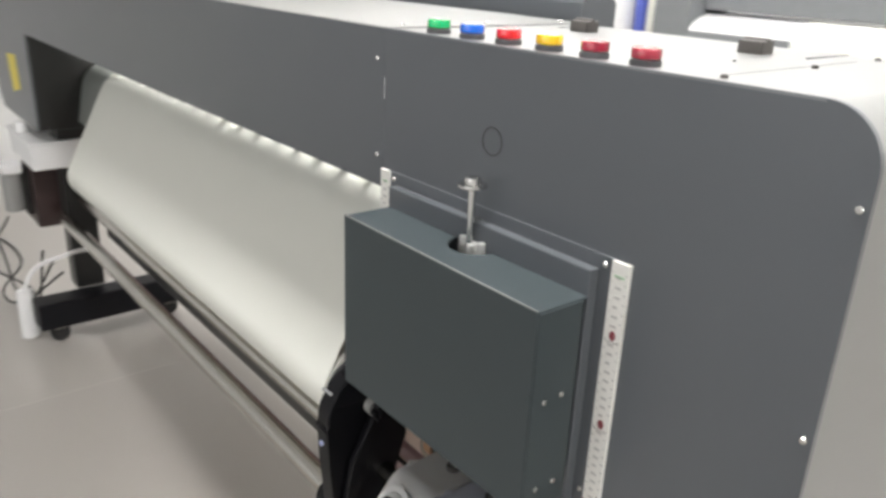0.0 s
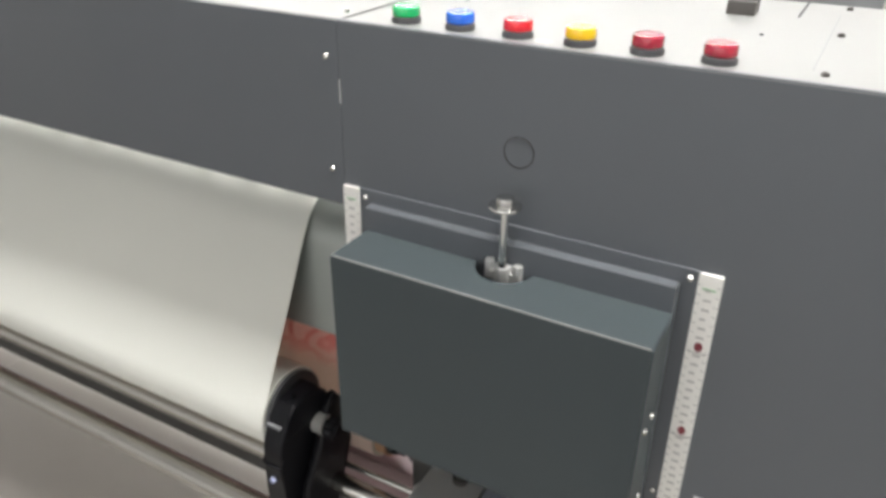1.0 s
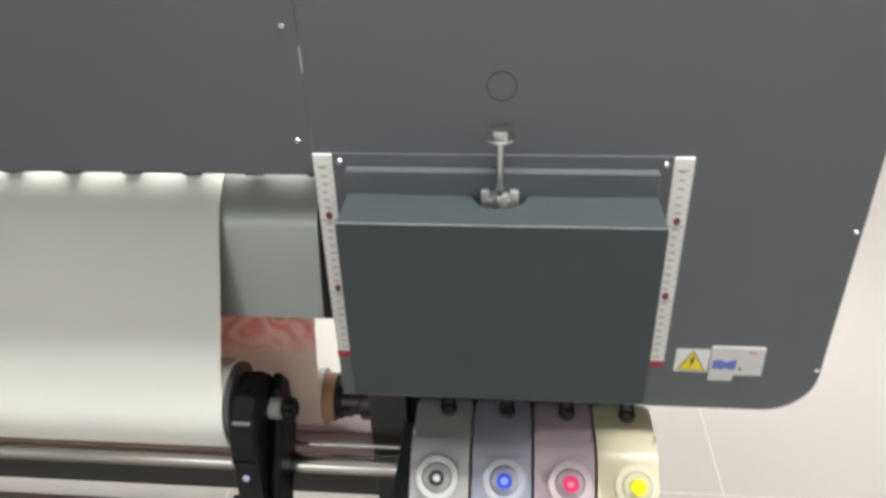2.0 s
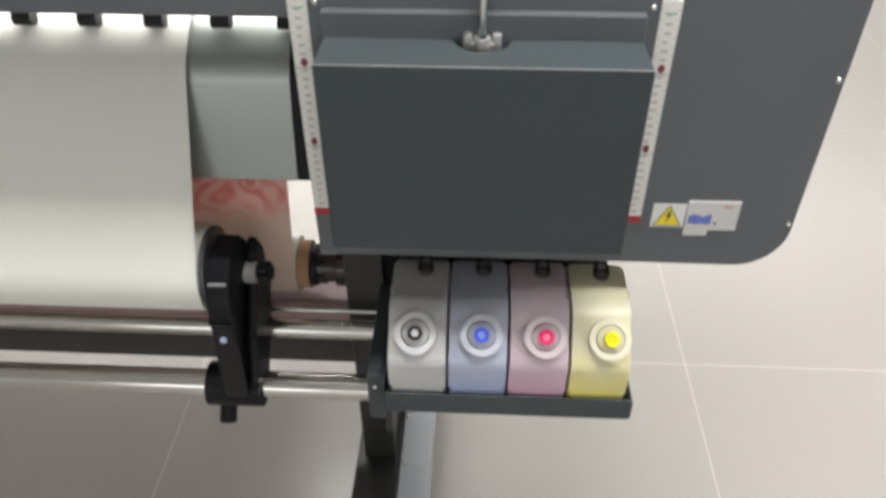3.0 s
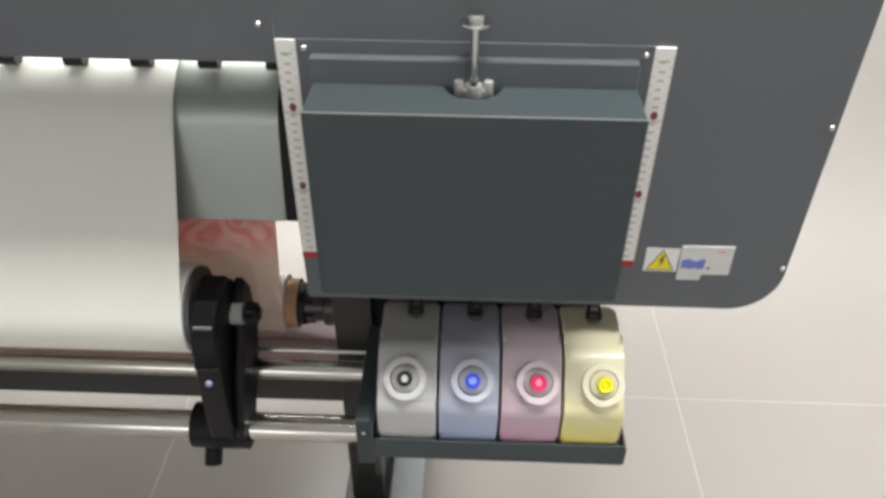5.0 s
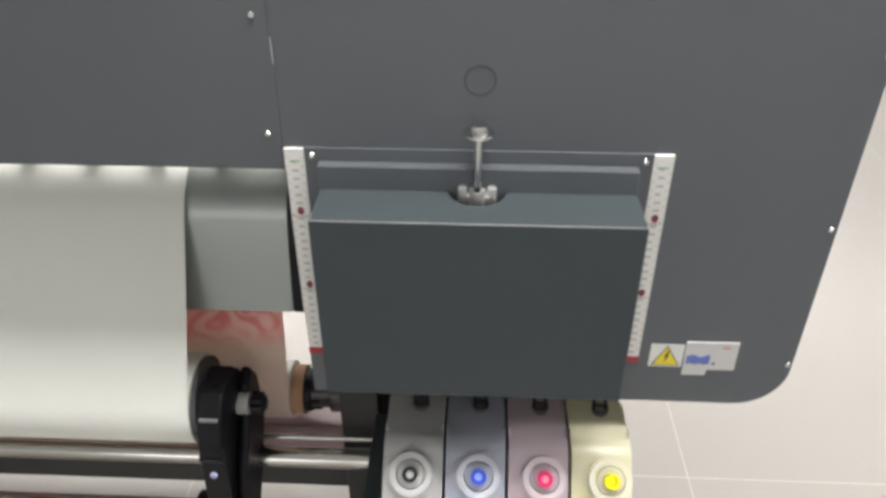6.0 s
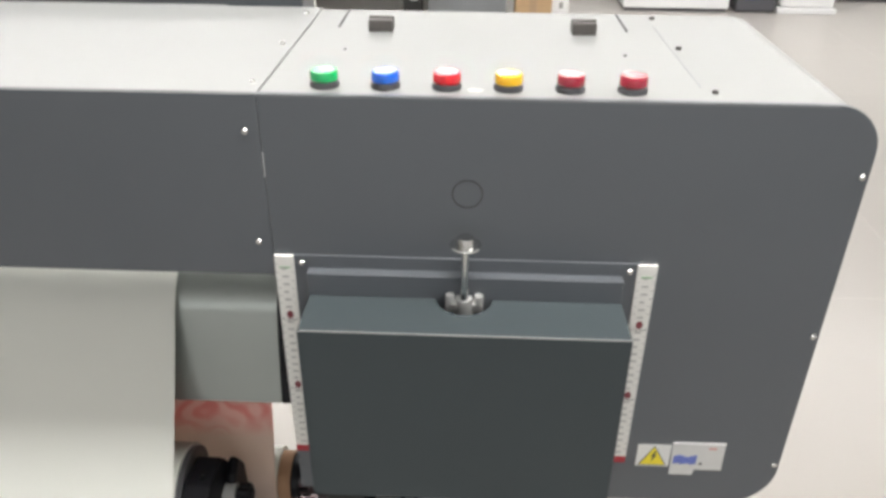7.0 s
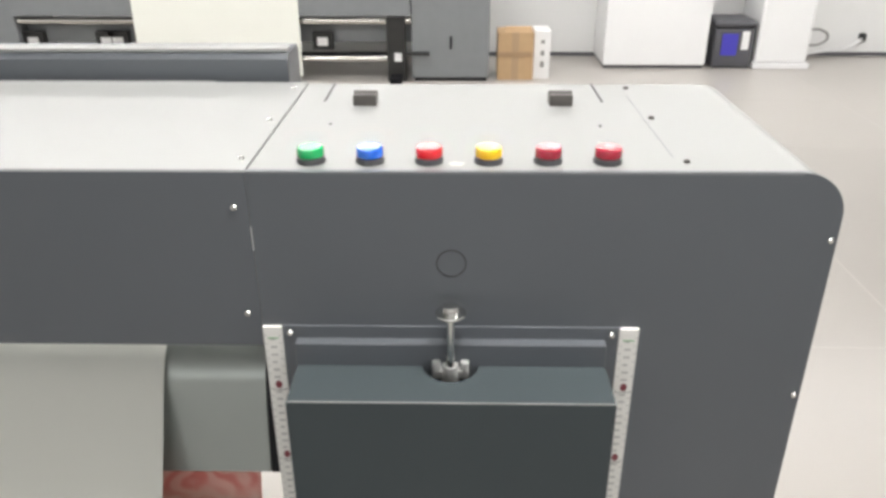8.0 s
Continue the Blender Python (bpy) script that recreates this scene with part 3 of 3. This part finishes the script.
# ---- guide bars between the stands ----
bars = thing("guide_pipe", "long brushed steel guide pipe between the stands", "pipe")
part("tube", pipe((-2.35, 0.050, 0.452), (-0.143, 0.050, 0.452), 0.0225, 0.019, 32), STEEL, bars)
tension = thing("tension_bar", "steel media tension bar between the stands", "bar", "steel bars between the stands")
part("bar", rod((-2.35, 0.100, 0.537), (-0.143, 0.100, 0.537), 0.0165, None, 28), STEEL, tension)
thin = thing("dancer_rod", "thin steel dancer rod between the stands", "rod", "steel bars between the stands")
part("rod", rod((-2.35, 0.128, 0.552), (-0.143, 0.128, 0.552), 0.005, None, 20), STEEL, thin)
for b, yy, zz, rr, xe in ((tension, 0.100, 0.537, 0.021, -0.141), (bars, 0.050, 0.452, 0.027, -0.141)):
    part("end_fitting", rod((xe - 0.008, yy, zz), (xe + 0.020, yy, zz), rr, None, 28, 0.002), BLACK, b, "black end fitting")
beam = thing("cross_beam", "black metal cross beam between the stands", "beam")
part("channel", block(-2.33, -0.175, 0.190, 0.235, 0.357, 0.438, 0.002), BLACKMETAL, beam)
apron = thing("rear_beam", "grey rear beam below the rolls", "beam")
# pink reflected from the print is mixed into the beam's grey
part("beam", block(-2.35, -0.185, 0.175, 0.240, 0.44, 0.530, 0.003), material("grey_with_pink_reflection", (0.30, 0.19, 0.20), 0.35, 0, 0.05, 10), apron)

# ---- stand under the end housing ----
stand = thing("printer_stand", "dark steel printer stand with grey foot cover and casters", "stand")
part("upright", block(-0.212, -0.150, 0.130, 0.35, 0.1475, ZB, 0.003), BLACKMETAL, stand)
part("foot", block(-0.227, -0.1400, -0.14, 0.50, 0.09, 0.148, 0.004), BLACKMETAL, stand)
part("foot_cover", block(-0.1395, -0.079, -0.14, 0.50, 0.085, 0.152, 0.003), ALU, stand, "light grey foot cover")
for sy in (0.34, 0.228, 0.113, -0.014, -0.12):
    screw(stand, pose(-0.131, sy, 0.152, -90, 0, 0) @ Matrix.Scale(1.7, 4))
part("side_bracket", block(-0.166, -0.128, 0.145, 0.26, 0.54, ZB - 0.001, 0.003), BLACK, stand)
part("bar_bracket", block(-0.142, -0.130, 0.0, 0.27, 0.40, 0.566, 0.003), BLACKMETAL, stand)
for sy in (-0.08, 0.44):
    part("caster_fork", block(-0.155, -0.115, sy - 0.02, sy + 0.02, 0.055, 0.09, 0.002), STEEL, stand)
    part("caster_wheel", rod((-0.15, sy, 0.036), (-0.12, sy, 0.036), 0.036, None, 28, 0.004), RUBBER, stand)


# ---- ink bottles on their tray ----
tray = thing("bottle_tray", "dark grey sheet-metal tray holding four ink bottles", "tray")
part("tray_base", block(-0.124, 0.214, -0.094, 0.185, 0.590, 0.5935), BOXPAINT, tray)
part("tray_lip", block(-0.124, 0.214, -0.0975, -0.0945, 0.579, 0.618, 0.0008), BOXPAINT, tray)
part("tray_end", block(-0.1275, -0.1245, -0.0965, 0.185, 0.574, 0.64, 0.0008), BOXPAINT, tray)
part("tray_end", block(0.2145, 0.2170, -0.0965, 0.185, 0.579, 0.612, 0.0008), BOXPAINT, tray)
part("tray_back", block(-0.124, 0.214, 0.1855, 0.189, 0.59, 0.775, 0.0008), BLACKMETAL, tray)
part("tray_arm", block(-0.150, -0.128, -0.085, 0.10, 0.546, 0.64, 0.002), BOXPAINT, tray)
screw(tray, pose(-0.139, -0.085, 0.615, 0, 0, 0))


def ink_residue(m, tint):
    """Ink left in the bottle tints its lower part; the empty upper part is pale plastic."""
    nt = m.node_tree
    tc = nt.nodes.new("ShaderNodeTexCoord")
    sp = nt.nodes.new("ShaderNodeSeparateXYZ")
    nz = nt.nodes.new("ShaderNodeTexNoise")
    nz.inputs["Scale"].default_value = 22
    ad = nt.nodes.new("ShaderNodeMath")
    ad.operation = "MULTIPLY_ADD"
    ad.inputs[1].default_value = 0.05
    mr = nt.nodes.new("ShaderNodeMapRange")
    mr.inputs["From Min"].default_value, mr.inputs["From Max"].default_value = 0.040, 0.125
    mix = nt.nodes.new("ShaderNodeMix")
    mix.data_type = "RGBA"
    grey = sum(tint) / 3
    mix.inputs["A"].default_value = (*[min(0.95, t + 0.7 * (t - grey)) for t in tint], 1)
    mix.inputs["B"].default_value = (*[0.55 * t + 0.45 * (grey + 0.02) for t in tint], 1)
    nt.links.new(tc.outputs["Object"], sp.inputs[0])
    nt.links.new(tc.outputs["Object"], nz.inputs["Vector"])
    nt.links.new(nz.outputs["Fac"], ad.inputs[0])
    nt.links.new(sp.outputs["Z"], ad.inputs[2])
    nt.links.new(ad.outputs[0], mr.inputs["Value"])
    nt.links.new(mr.outputs["Result"], mix.inputs["Factor"])
    nt.links.new(mix.outputs["Result"], nt.nodes["Principled BSDF"].inputs["Base Color"])


def ink_bottle(x, tint, dot, words, dx):
    t = thing("ink_bottle", words, "ink bottle", "ink bottles in the tray", at=(x, 0, 0.5945))
    body = material("translucent_bottle_" + words.split()[0], tint, 0.32, 0, 0.05, 18, 0.05, 200, subsurface=0.7)
    ink_residue(body, tint)
    w = 0.0387
    prof = [(0.060, 0.004), (0.064, 0.08)] + arc(0.044, 0.1195, 0.021, 0, 90, 7)
    prof += [(0.0, 0.1390)] + arc(-0.026, 0.106, 0.034, 75, 135, 9) + arc(-0.062, 0.070, 0.030, 137, 180, 9)
    prof += [(-0.0918, 0.035), (-0.0908, 0.018), (-0.088, 0.008), (-0.083, 0.004)]
    prof = prof[::-1]
    part("bottle", prism(prof, "x", -w, w, 0.0075, 4), body, t, weighted=False)
    axis = Vector((0, -0.70, 0.714))
    c = Vector((dx, -0.0640, 0.1085))
    clear = material("clear_neck_" + words.split()[0], tuple(0.45 * a + 0.45 for a in tint), 0.25, 0, 0.03, 30, subsurface=0.5)
    part("neck_ring", pipe(c - axis * 0.003, c + axis * 0.014, 0.0276, 0.0192, 40), clear, t, "pale translucent neck ring")
    cap = part("screw_cap", rod(c - axis * 0.002, c + axis * 0.015, 0.0190, 0.0184, 36, 0.003), body, t)
    part("cap_valve", pipe(c + axis * 0.0155, c + axis * 0.027, 0.0098, 0.0052, 28), dot[1], cap)
    part("valve_pin", rod(c + axis * 0.0155, c + axis * 0.026, 0.0050, 0.0045, 20, 0.001), dot[0], cap)
    loop_c = Vector((0.006, 0.027, 0.1380))
    part("tube_plug", pipe(loop_c - Vector((0, 0, 0.004)), loop_c + Vector((0, 0.001, 0.007)), 0.0108, 0.0074, 24), HINGE, t, "dark ring round the tube opening")
    part("tube_seat", rod(loop_c - Vector((0, 0, 0.004)), loop_c + Vector((0, 0, 0.003)), 0.0073, None, 20), GREYPLASTIC, t, "grey tube seat")
    for lean in (-1, 1):
        cu = bpy.data.curves.new("ink_tube", "CURVE")
        cu.dimensions = "3D"
        cu.bevel_depth = 0.0024
        sp = cu.splines.new("BEZIER")
        pts = [loop_c + Vector(p) for p in ((lean * 0.0095, -0.001, 0.004), (lean * 0.006, 0.012, 0.018), (lean * 0.001 + 0.002, 0.024, 0.026), (0.006 + lean * 0.003, 0.058, 0.024))]
        sp.bezier_points.add(len(pts) - 1)
        for b, p in zip(sp.bezier_points, pts):
            b.co = p
            b.handle_left_type = b.handle_right_type = "AUTO"
        cu.materials.append(BLACK)
        ob = new("ink_tube", cu)
        ob.parent = t
    return t


V_BLACK = material("valve_black", (0.03, 0.03, 0.03), 0.4)
V_BLUE = material("valve_blue", (0.05, 0.10, 0.75), 0.35)
V_PINK = material("valve_magenta", (0.85, 0.02, 0.16), 0.35)
V_YEL = material("valve_yellow", (0.85, 0.80, 0.01), 0.35)
WHITEPIN = material("valve_white", (0.75, 0.76, 0.78), 0.35)
PALEBLUE = material("pin_pale_blue", (0.35, 0.50, 0.95), 0.35)
PALEPINK = material("pin_pale_pink", (0.95, 0.35, 0.45), 0.35)
ink_bottle(-0.0790, (0.54, 0.545, 0.54), (WHITEPIN, V_BLACK), "clear grey translucent plastic ink bottle with black valve", -0.002)
ink_bottle(0.0025, (0.42, 0.46, 0.60), (PALEBLUE, V_BLUE), "bluish translucent plastic ink bottle with blue valve", 0.004)
ink_bottle(0.0840, (0.58, 0.43, 0.50), (PALEPINK, V_PINK), "pinkish translucent plastic ink bottle with magenta valve", 0.007)
ink_bottle(0.1655, (0.74, 0.69, 0.36), (V_YEL, V_YEL), "yellowish translucent plastic ink bottle with yellow valve", 0.010)

# ---- LED strip and pinch roller arms under the hood ----
strip = thing("led_strip", "white LED light strip inside the hood", "light strip")
part("led_bar", block(-2.25, -0.225, 0.213, 0.222, 1.050, 1.068), LEDGLOW, strip, "glowing white bar")
part("housing", block(-2.25, -0.225, 0.2225, 0.2255, 1.05, 1.13), BLACKMETAL, strip)
px = -0.263
while px > -2.2:
    a = thing("pinch_arm", "black pinch roller arm under the hood", "pinch roller", "pinch roller arms under the hood", at=(px, 0, 0))
    lever = prism([(0.160, 1.1135), (0.160, 1.064), (0.172, 1.046), (0.185, 1.034), (0.198, 1.032), (0.198, 1.1135)], "x", -0.007, 0.007, 0.002)
    part("lever", lever, BLACK, a)
    part("roller", rod((-0.013, 0.190, 1.0275), (0.013, 0.190, 1.0275), 0.011, None, 18), RUBBER, a)
    px -= 0.0900

# ---- far stand and fittings under the far end ----
far = thing("far_stand", "black steel printer stand with foot and caster", "stand")
part("upright", block(-2.42, -2.33, 0.06, 0.16, 0.17, ZB - 0.001, 0.004), BLACKMETAL, far)
part("foot", block(-2.34, -2.24, -0.10, 0.45, 0.065, 0.168, 0.006), BLACK, far)
for sy in (-0.03, 0.38):
    part("caster_fork", block(-2.31, -2.27, sy - 0.022, sy + 0.022, 0.050, 0.066, 0.002), STEEL, far)
    part("caster_wheel", rod((-2.305, sy, 0.034), (-2.275, sy, 0.034), 0.034, None, 28, 0.004), RUBBER, far)
wb = thing("waste_ink_box", "light grey plastic waste ink box under the far end", "box")
part("box", block(-2.66, -2.31, -0.035, 0.22, 0.645, 0.735, 0.008, segs=3), WHITEGLOSS, wb)
part("lid", block(-2.665, -2.305, -0.040, 0.225, 0.7355, 0.745, 0.003), WHITEGLOSS, wb)
drv = thing("drive_box", "dark brown drive box on the far stand", "drive box")
part("case", block(-2.60, -2.425, -0.02, 0.16, 0.40, 0.640, 0.006), material("brown_black_paint", (0.05, 0.03, 0.028), 0.4, 0, 0.1, 20), drv)
mot = thing("feed_motor", "grey feed motor with pale terminal cover", "motor")
part("case", rod((-2.52, -0.075, 0.455), (-2.52, -0.075, 0.60), 0.034, None, 24, 0.004), GREYPLASTIC, mot)
part("cap", block(-2.56, -2.48, -0.108, -0.04, 0.6005, 0.638, 0.006), WHITEGLOSS, mot)
part("bracket", block(-2.555, -2.485, -0.041, -0.021, 0.44, 0.62, 0.002), BLACKMETAL, mot)
wh = thing("white_bottle", "small white plastic bottle with dark base", "bottle")
part("body", rod((-2.52, -0.015, 0.7455), (-2.52, -0.015, 0.785), 0.022, 0.018, 20, 0.004), WHITEGLOSS, wh)
hc = thing("hose_end", "white hose end piece beside the far foot", "hose fitting")
part("fitting", rod((-2.375, -0.115, 0.0), (-2.375, -0.115, 0.19), 0.032, 0.028, 24, 0.006), WHITEGLOSS, hc)


def cable(name, words, pts, r, mat, cat):
    cu = bpy.data.curves.new(name, "CURVE")
    cu.dimensions = "3D"
    cu.bevel_depth = r
    cu.bevel_resolution = 3
    sp = cu.splines.new("BEZIER")
    sp.bezier_points.add(len(pts) - 1)
    for b, p in zip(sp.bezier_points, pts):
        b.co = p
        b.handle_left_type = b.handle_right_type = "AUTO"
    cu.materials.append(mat)
    return tagged(new(name, cu), words, cat)


cable("white_hose", "white plastic hose looping from the far foot", [(-2.375, -0.115, 0.19), (-2.36, -0.07, 0.27), (-2.33, 0.02, 0.31), (-2.33, 0.10, 0.32), (-2.335, 0.16, 0.30)], 0.008, WHITEGLOSS, "hose")
for k in range(3):
    cable("floor_cable", "black power cable lying on the tile floor", [(-2.45, -0.02 + 0.03 * k, 0.30 - 0.05 * k), (-2.60, -0.03 - 0.03 * k, 0.05), (-2.85, -0.02 - 0.05 * k, 0.0065), (-3.2, -0.10 + 0.06 * k, 0.0065), (-3.9, 0.1 - 0.09 * k, 0.0065)], 0.0045, RUBBER, "cable")
tag = thing("yellow_sticker", "yellow warning sticker on the far front panel", "sticker")
part("film", prism([(-2.640, 1.015), (-2.50, 1.025), (-2.485, 0.905), (-2.615, 0.880)], "y", -0.0042, -0.0031), YELLOW, tag)

# ---- things far behind: a second printer, cabinets, bin and box ----
p2 = thing("second_printer", "dark grey second printer with hanging white media by the far wall", "printer", at=(0, 5.80, 0))
part("side_cabinet", block(-0.39, 0.262, 0.0, 0.65, 0.03, 1.20, 0.012, segs=3), MIDGREY, p2)
part("plinth", block(-0.37, 0.245, 0.02, 0.63, 0.0, 0.03), BLACK, p2)
part("handle", rod((-0.06, -0.025, 0.28), (-0.06, -0.025, 0.38), 0.009, None, 14), BLACK, p2)
part("lower_cover", prism([(-0.02, 0.545), (-0.02, 0.82), (0.0, 0.878), (0.60, 0.878), (0.60, 0.545)], "x", -3.705, -0.395, 0.004), MIDGREY, p2)
part("platen", prism([(0.0, 0.880), (0.06, 0.945), (0.14, 0.99), (0.28, 1.03), (0.60, 1.03), (0.60, 0.880)], "x", -3.70, -0.40, 0.003), WHITEGLOSS, p2, "white curved platen")
part("hood", block(-3.705, -0.395, 0.22, 0.62, 1.06, 1.32, 0.02, segs=3), MIDGREY, p2)
part("end_cabinet", block(-4.10, -3.71, 0.0, 0.65, 0.03, 1.20, 0.012, segs=3), MIDGREY, p2)
part("front_rail", rod((-3.70, 0.05, 0.497), (-0.395, 0.05, 0.497), 0.030, None, 24), STEEL, p2)
part("dark_beam", block(-3.70, -0.395, 0.16, 0.24, 0.30, 0.462, 0.006), MIDGREY, p2)
part("lower_tube", rod((-3.70, 0.02, 0.188), (-0.60, 0.02, 0.188), 0.023, None, 24), STEEL, p2)
part("end_post", block(-0.60, -0.44, 0.0, 0.12, 0.0, 0.53, 0.008), BLACKMETAL, p2)
part("post_plate", block(-0.535, -0.475, -0.006, -0.001, 0.17, 0.24, 0.001), WHITEGLOSS, p2)
part("post_arm", block(-0.44, -0.24, 0.0, -0.03, 0.225, 0.25, 0.003), BLACKMETAL, p2)
for fx in (-3.63, -3.0, -2.90, -1.15):
    part("clamp_block", block(fx - 0.09, fx + 0.09, 0.08, 0.15, 0.25, 0.40, 0.006), BLACKMETAL, p2)
    part("clamp_plate", block(fx - 0.045, fx + 0.045, 0.072, 0.079, 0.285, 0.355, 0.002), WHITEGLOSS, p2)
part("media", sheet([(0.27, 1.042), (0.13, 1.002), (0.05, 0.955), (-0.012, 0.89), (-0.032, 0.82), (-0.04, 0.6), (-0.05, 0.25), (-0.055, 0.06)], -2.69, -1.312, 0.002), PAPER, p2, "white hanging media")
for fx in (-3.62, -0.52):
    part("foot", block(fx - 0.05, fx + 0.05, -0.15, 0.6, 0.0, 0.06, 0.006), BLACK, p2)

ROLLBLUE = material("blue_wrapping_film", (0.10, 0.14, 0.55), 0.35, 0, 0.1, 10)
for rx, ry, rr, rm, words in ((-4.72, 6.10, 0.15, WHITEGLOSS, "white wrapped media roll standing on end"), (-4.44, 6.05, 0.06, ROLLBLUE, "blue wrapped media roll standing on end"), (-4.30, 6.06, 0.055, PAPER, "narrow white media roll standing on end")):
    sr = thing("standing_roll", words, "media roll", "media rolls standing by the far wall", at=(rx, ry, 0))
    part("wound_media", pipe((0, 0, 0), (0, 0, 1.35), rr, 0.038, 40), rm, sr)
    part("core", pipe((0, 0, 0.001), (0, 0, 1.362), 0.0375, 0.033, 28), CARD, sr, "brown cardboard core")

cab = thing("white_cabinet", "plain white metal cabinet against the far wall", "cabinet")
part("carcass", block(1.315, 2.235, 6.30, 6.84, 0.03, 1.80, 0.008), WHITEGLOSS, cab)
part("plinth", block(1.33, 2.22, 6.32, 6.83, 0.0, 0.03), BINGREY, cab)
fr = thing("tall_air_conditioner", "white standing air conditioner against the far wall", "air conditioner")
part("body", block(2.68, 3.15, 6.30, 6.80, 0.05, 1.75, 0.03, segs=3), WHITEGLOSS, fr)
part("base", block(2.66, 3.17, 6.28, 6.82, 0.0, 0.05, 0.01), WHITEGLOSS, fr)
bn = thing("waste_bin", "dark waste bin with blue label between the white cabinets", "bin")
part("bucket", prism([(2.30, 6.30), (2.64, 6.30), (2.64, 6.66), (2.30, 6.66)], "z", 0.0, 0.36, 0.03, 3), BINGREY, bn)
part("lid", block(2.285, 2.655, 6.285, 6.675, 0.36, 0.425, 0.030, segs=4), BINGREY, bn)
part("blue_label", block(2.36, 2.50, 6.292, 6.299, 0.12, 0.31), BLUEBIN, bn, "blue and white label")
part("white_label", block(2.535, 2.60, 6.292, 6.299, 0.17, 0.33), WHITEGLOSS, bn, "white label")
cb = thing("cardboard_box", "tall brown cardboard box beside the second printer", "box")
part("carton", block(0.338, 0.640, 5.85, 6.12, 0.0, 0.402, 0.006), BOXBROWN, cb)
part("tape_strip", block(0.455, 0.515, 5.8465, 5.8495, 0.0, 0.402, 0.0008), material("packing_tape", (0.42, 0.29, 0.17), 0.3), cb, "brown packing tape")
part("cross_tape", block(0.339, 0.639, 5.8435, 5.8462, 0.20, 0.24, 0.0008), material("packing_tape_dark", (0.38, 0.25, 0.14), 0.3), cb, "brown packing tape")
part("top_flap", prism([(5.86, 0.4025), (5.98, 0.4025), (5.93, 0.44), (5.90, 0.438)], "x", 0.40, 0.62), BOXBROWN, cb)
wbd = thing("white_carton", "white carton with dark print behind the cardboard box", "box")
part("carton", block(0.645, 0.785, 5.90, 6.15, 0.0, 0.405, 0.006), WHITEGLOSS, wbd)
for k, zz in enumerate((0.10, 0.20, 0.30)):
    part("print_bar", block(0.705, 0.735, 5.8965, 5.8995, zz, zz + 0.05 - 0.01 * k), GREYPLASTIC, wbd)
cable("wall_hose", "grey drain hose hanging beside the air conditioner", [(3.22, 6.55, 0.30), (3.36, 6.60, 0.29), (3.44, 6.62, 0.22), (3.36, 6.60, 0.16), (3.24, 6.58, 0.15), (3.18, 6.57, 0.12)], 0.012, GREYPLASTIC, "hose")
cable("wall_cable", "pale cable along the foot of the wall", [(3.2, 6.75, 0.02), (3.5, 6.78, 0.06), (3.75, 6.80, 0.10), (3.86, 6.82, 0.17)], 0.012, WHITEGLOSS, "cable")
sk = thing("plug", "black plug on the pale cable at the wall", "plug")
part("body", block(3.84, 3.90, 6.81, 6.859, 0.15, 0.215, 0.01), RUBBER, sk)

# ---- floor tiles ----
tile_mesh = {}


def tile_bm(w, d):
    key = (round(w, 3), round(d, 3))
    if key not in tile_mesh:
        bm = block(0.0011, w - 0.0011, 0.0011, d - 0.0011, -0.010, 0.0, 0.0006, segs=1)
        me = bpy.data.meshes.new("floor_tile")
        bm.to_mesh(me)
        bm.free()
        me.materials.append(TILE)
        tile_mesh[key] = me
    return tile_mesh[key]


TX, TY = 1.205, 1.17
gx = 0.531 - TX * 5
while gx < X1:
    gy = 0.541 - TY * 7
    while gy < Y1:
        a, b = max(gx, X0), min(gx + TX, X1)
        c, d = max(gy, Y0), min(gy + TY, Y1)
        if b - a > 0.02 and d - c > 0.02:
            ob = new("floor_tile", tile_bm(b - a, d - c))
            ob.parent = floor
            ob.location = (a, c, 0)
        gy += TY
    gx += TX
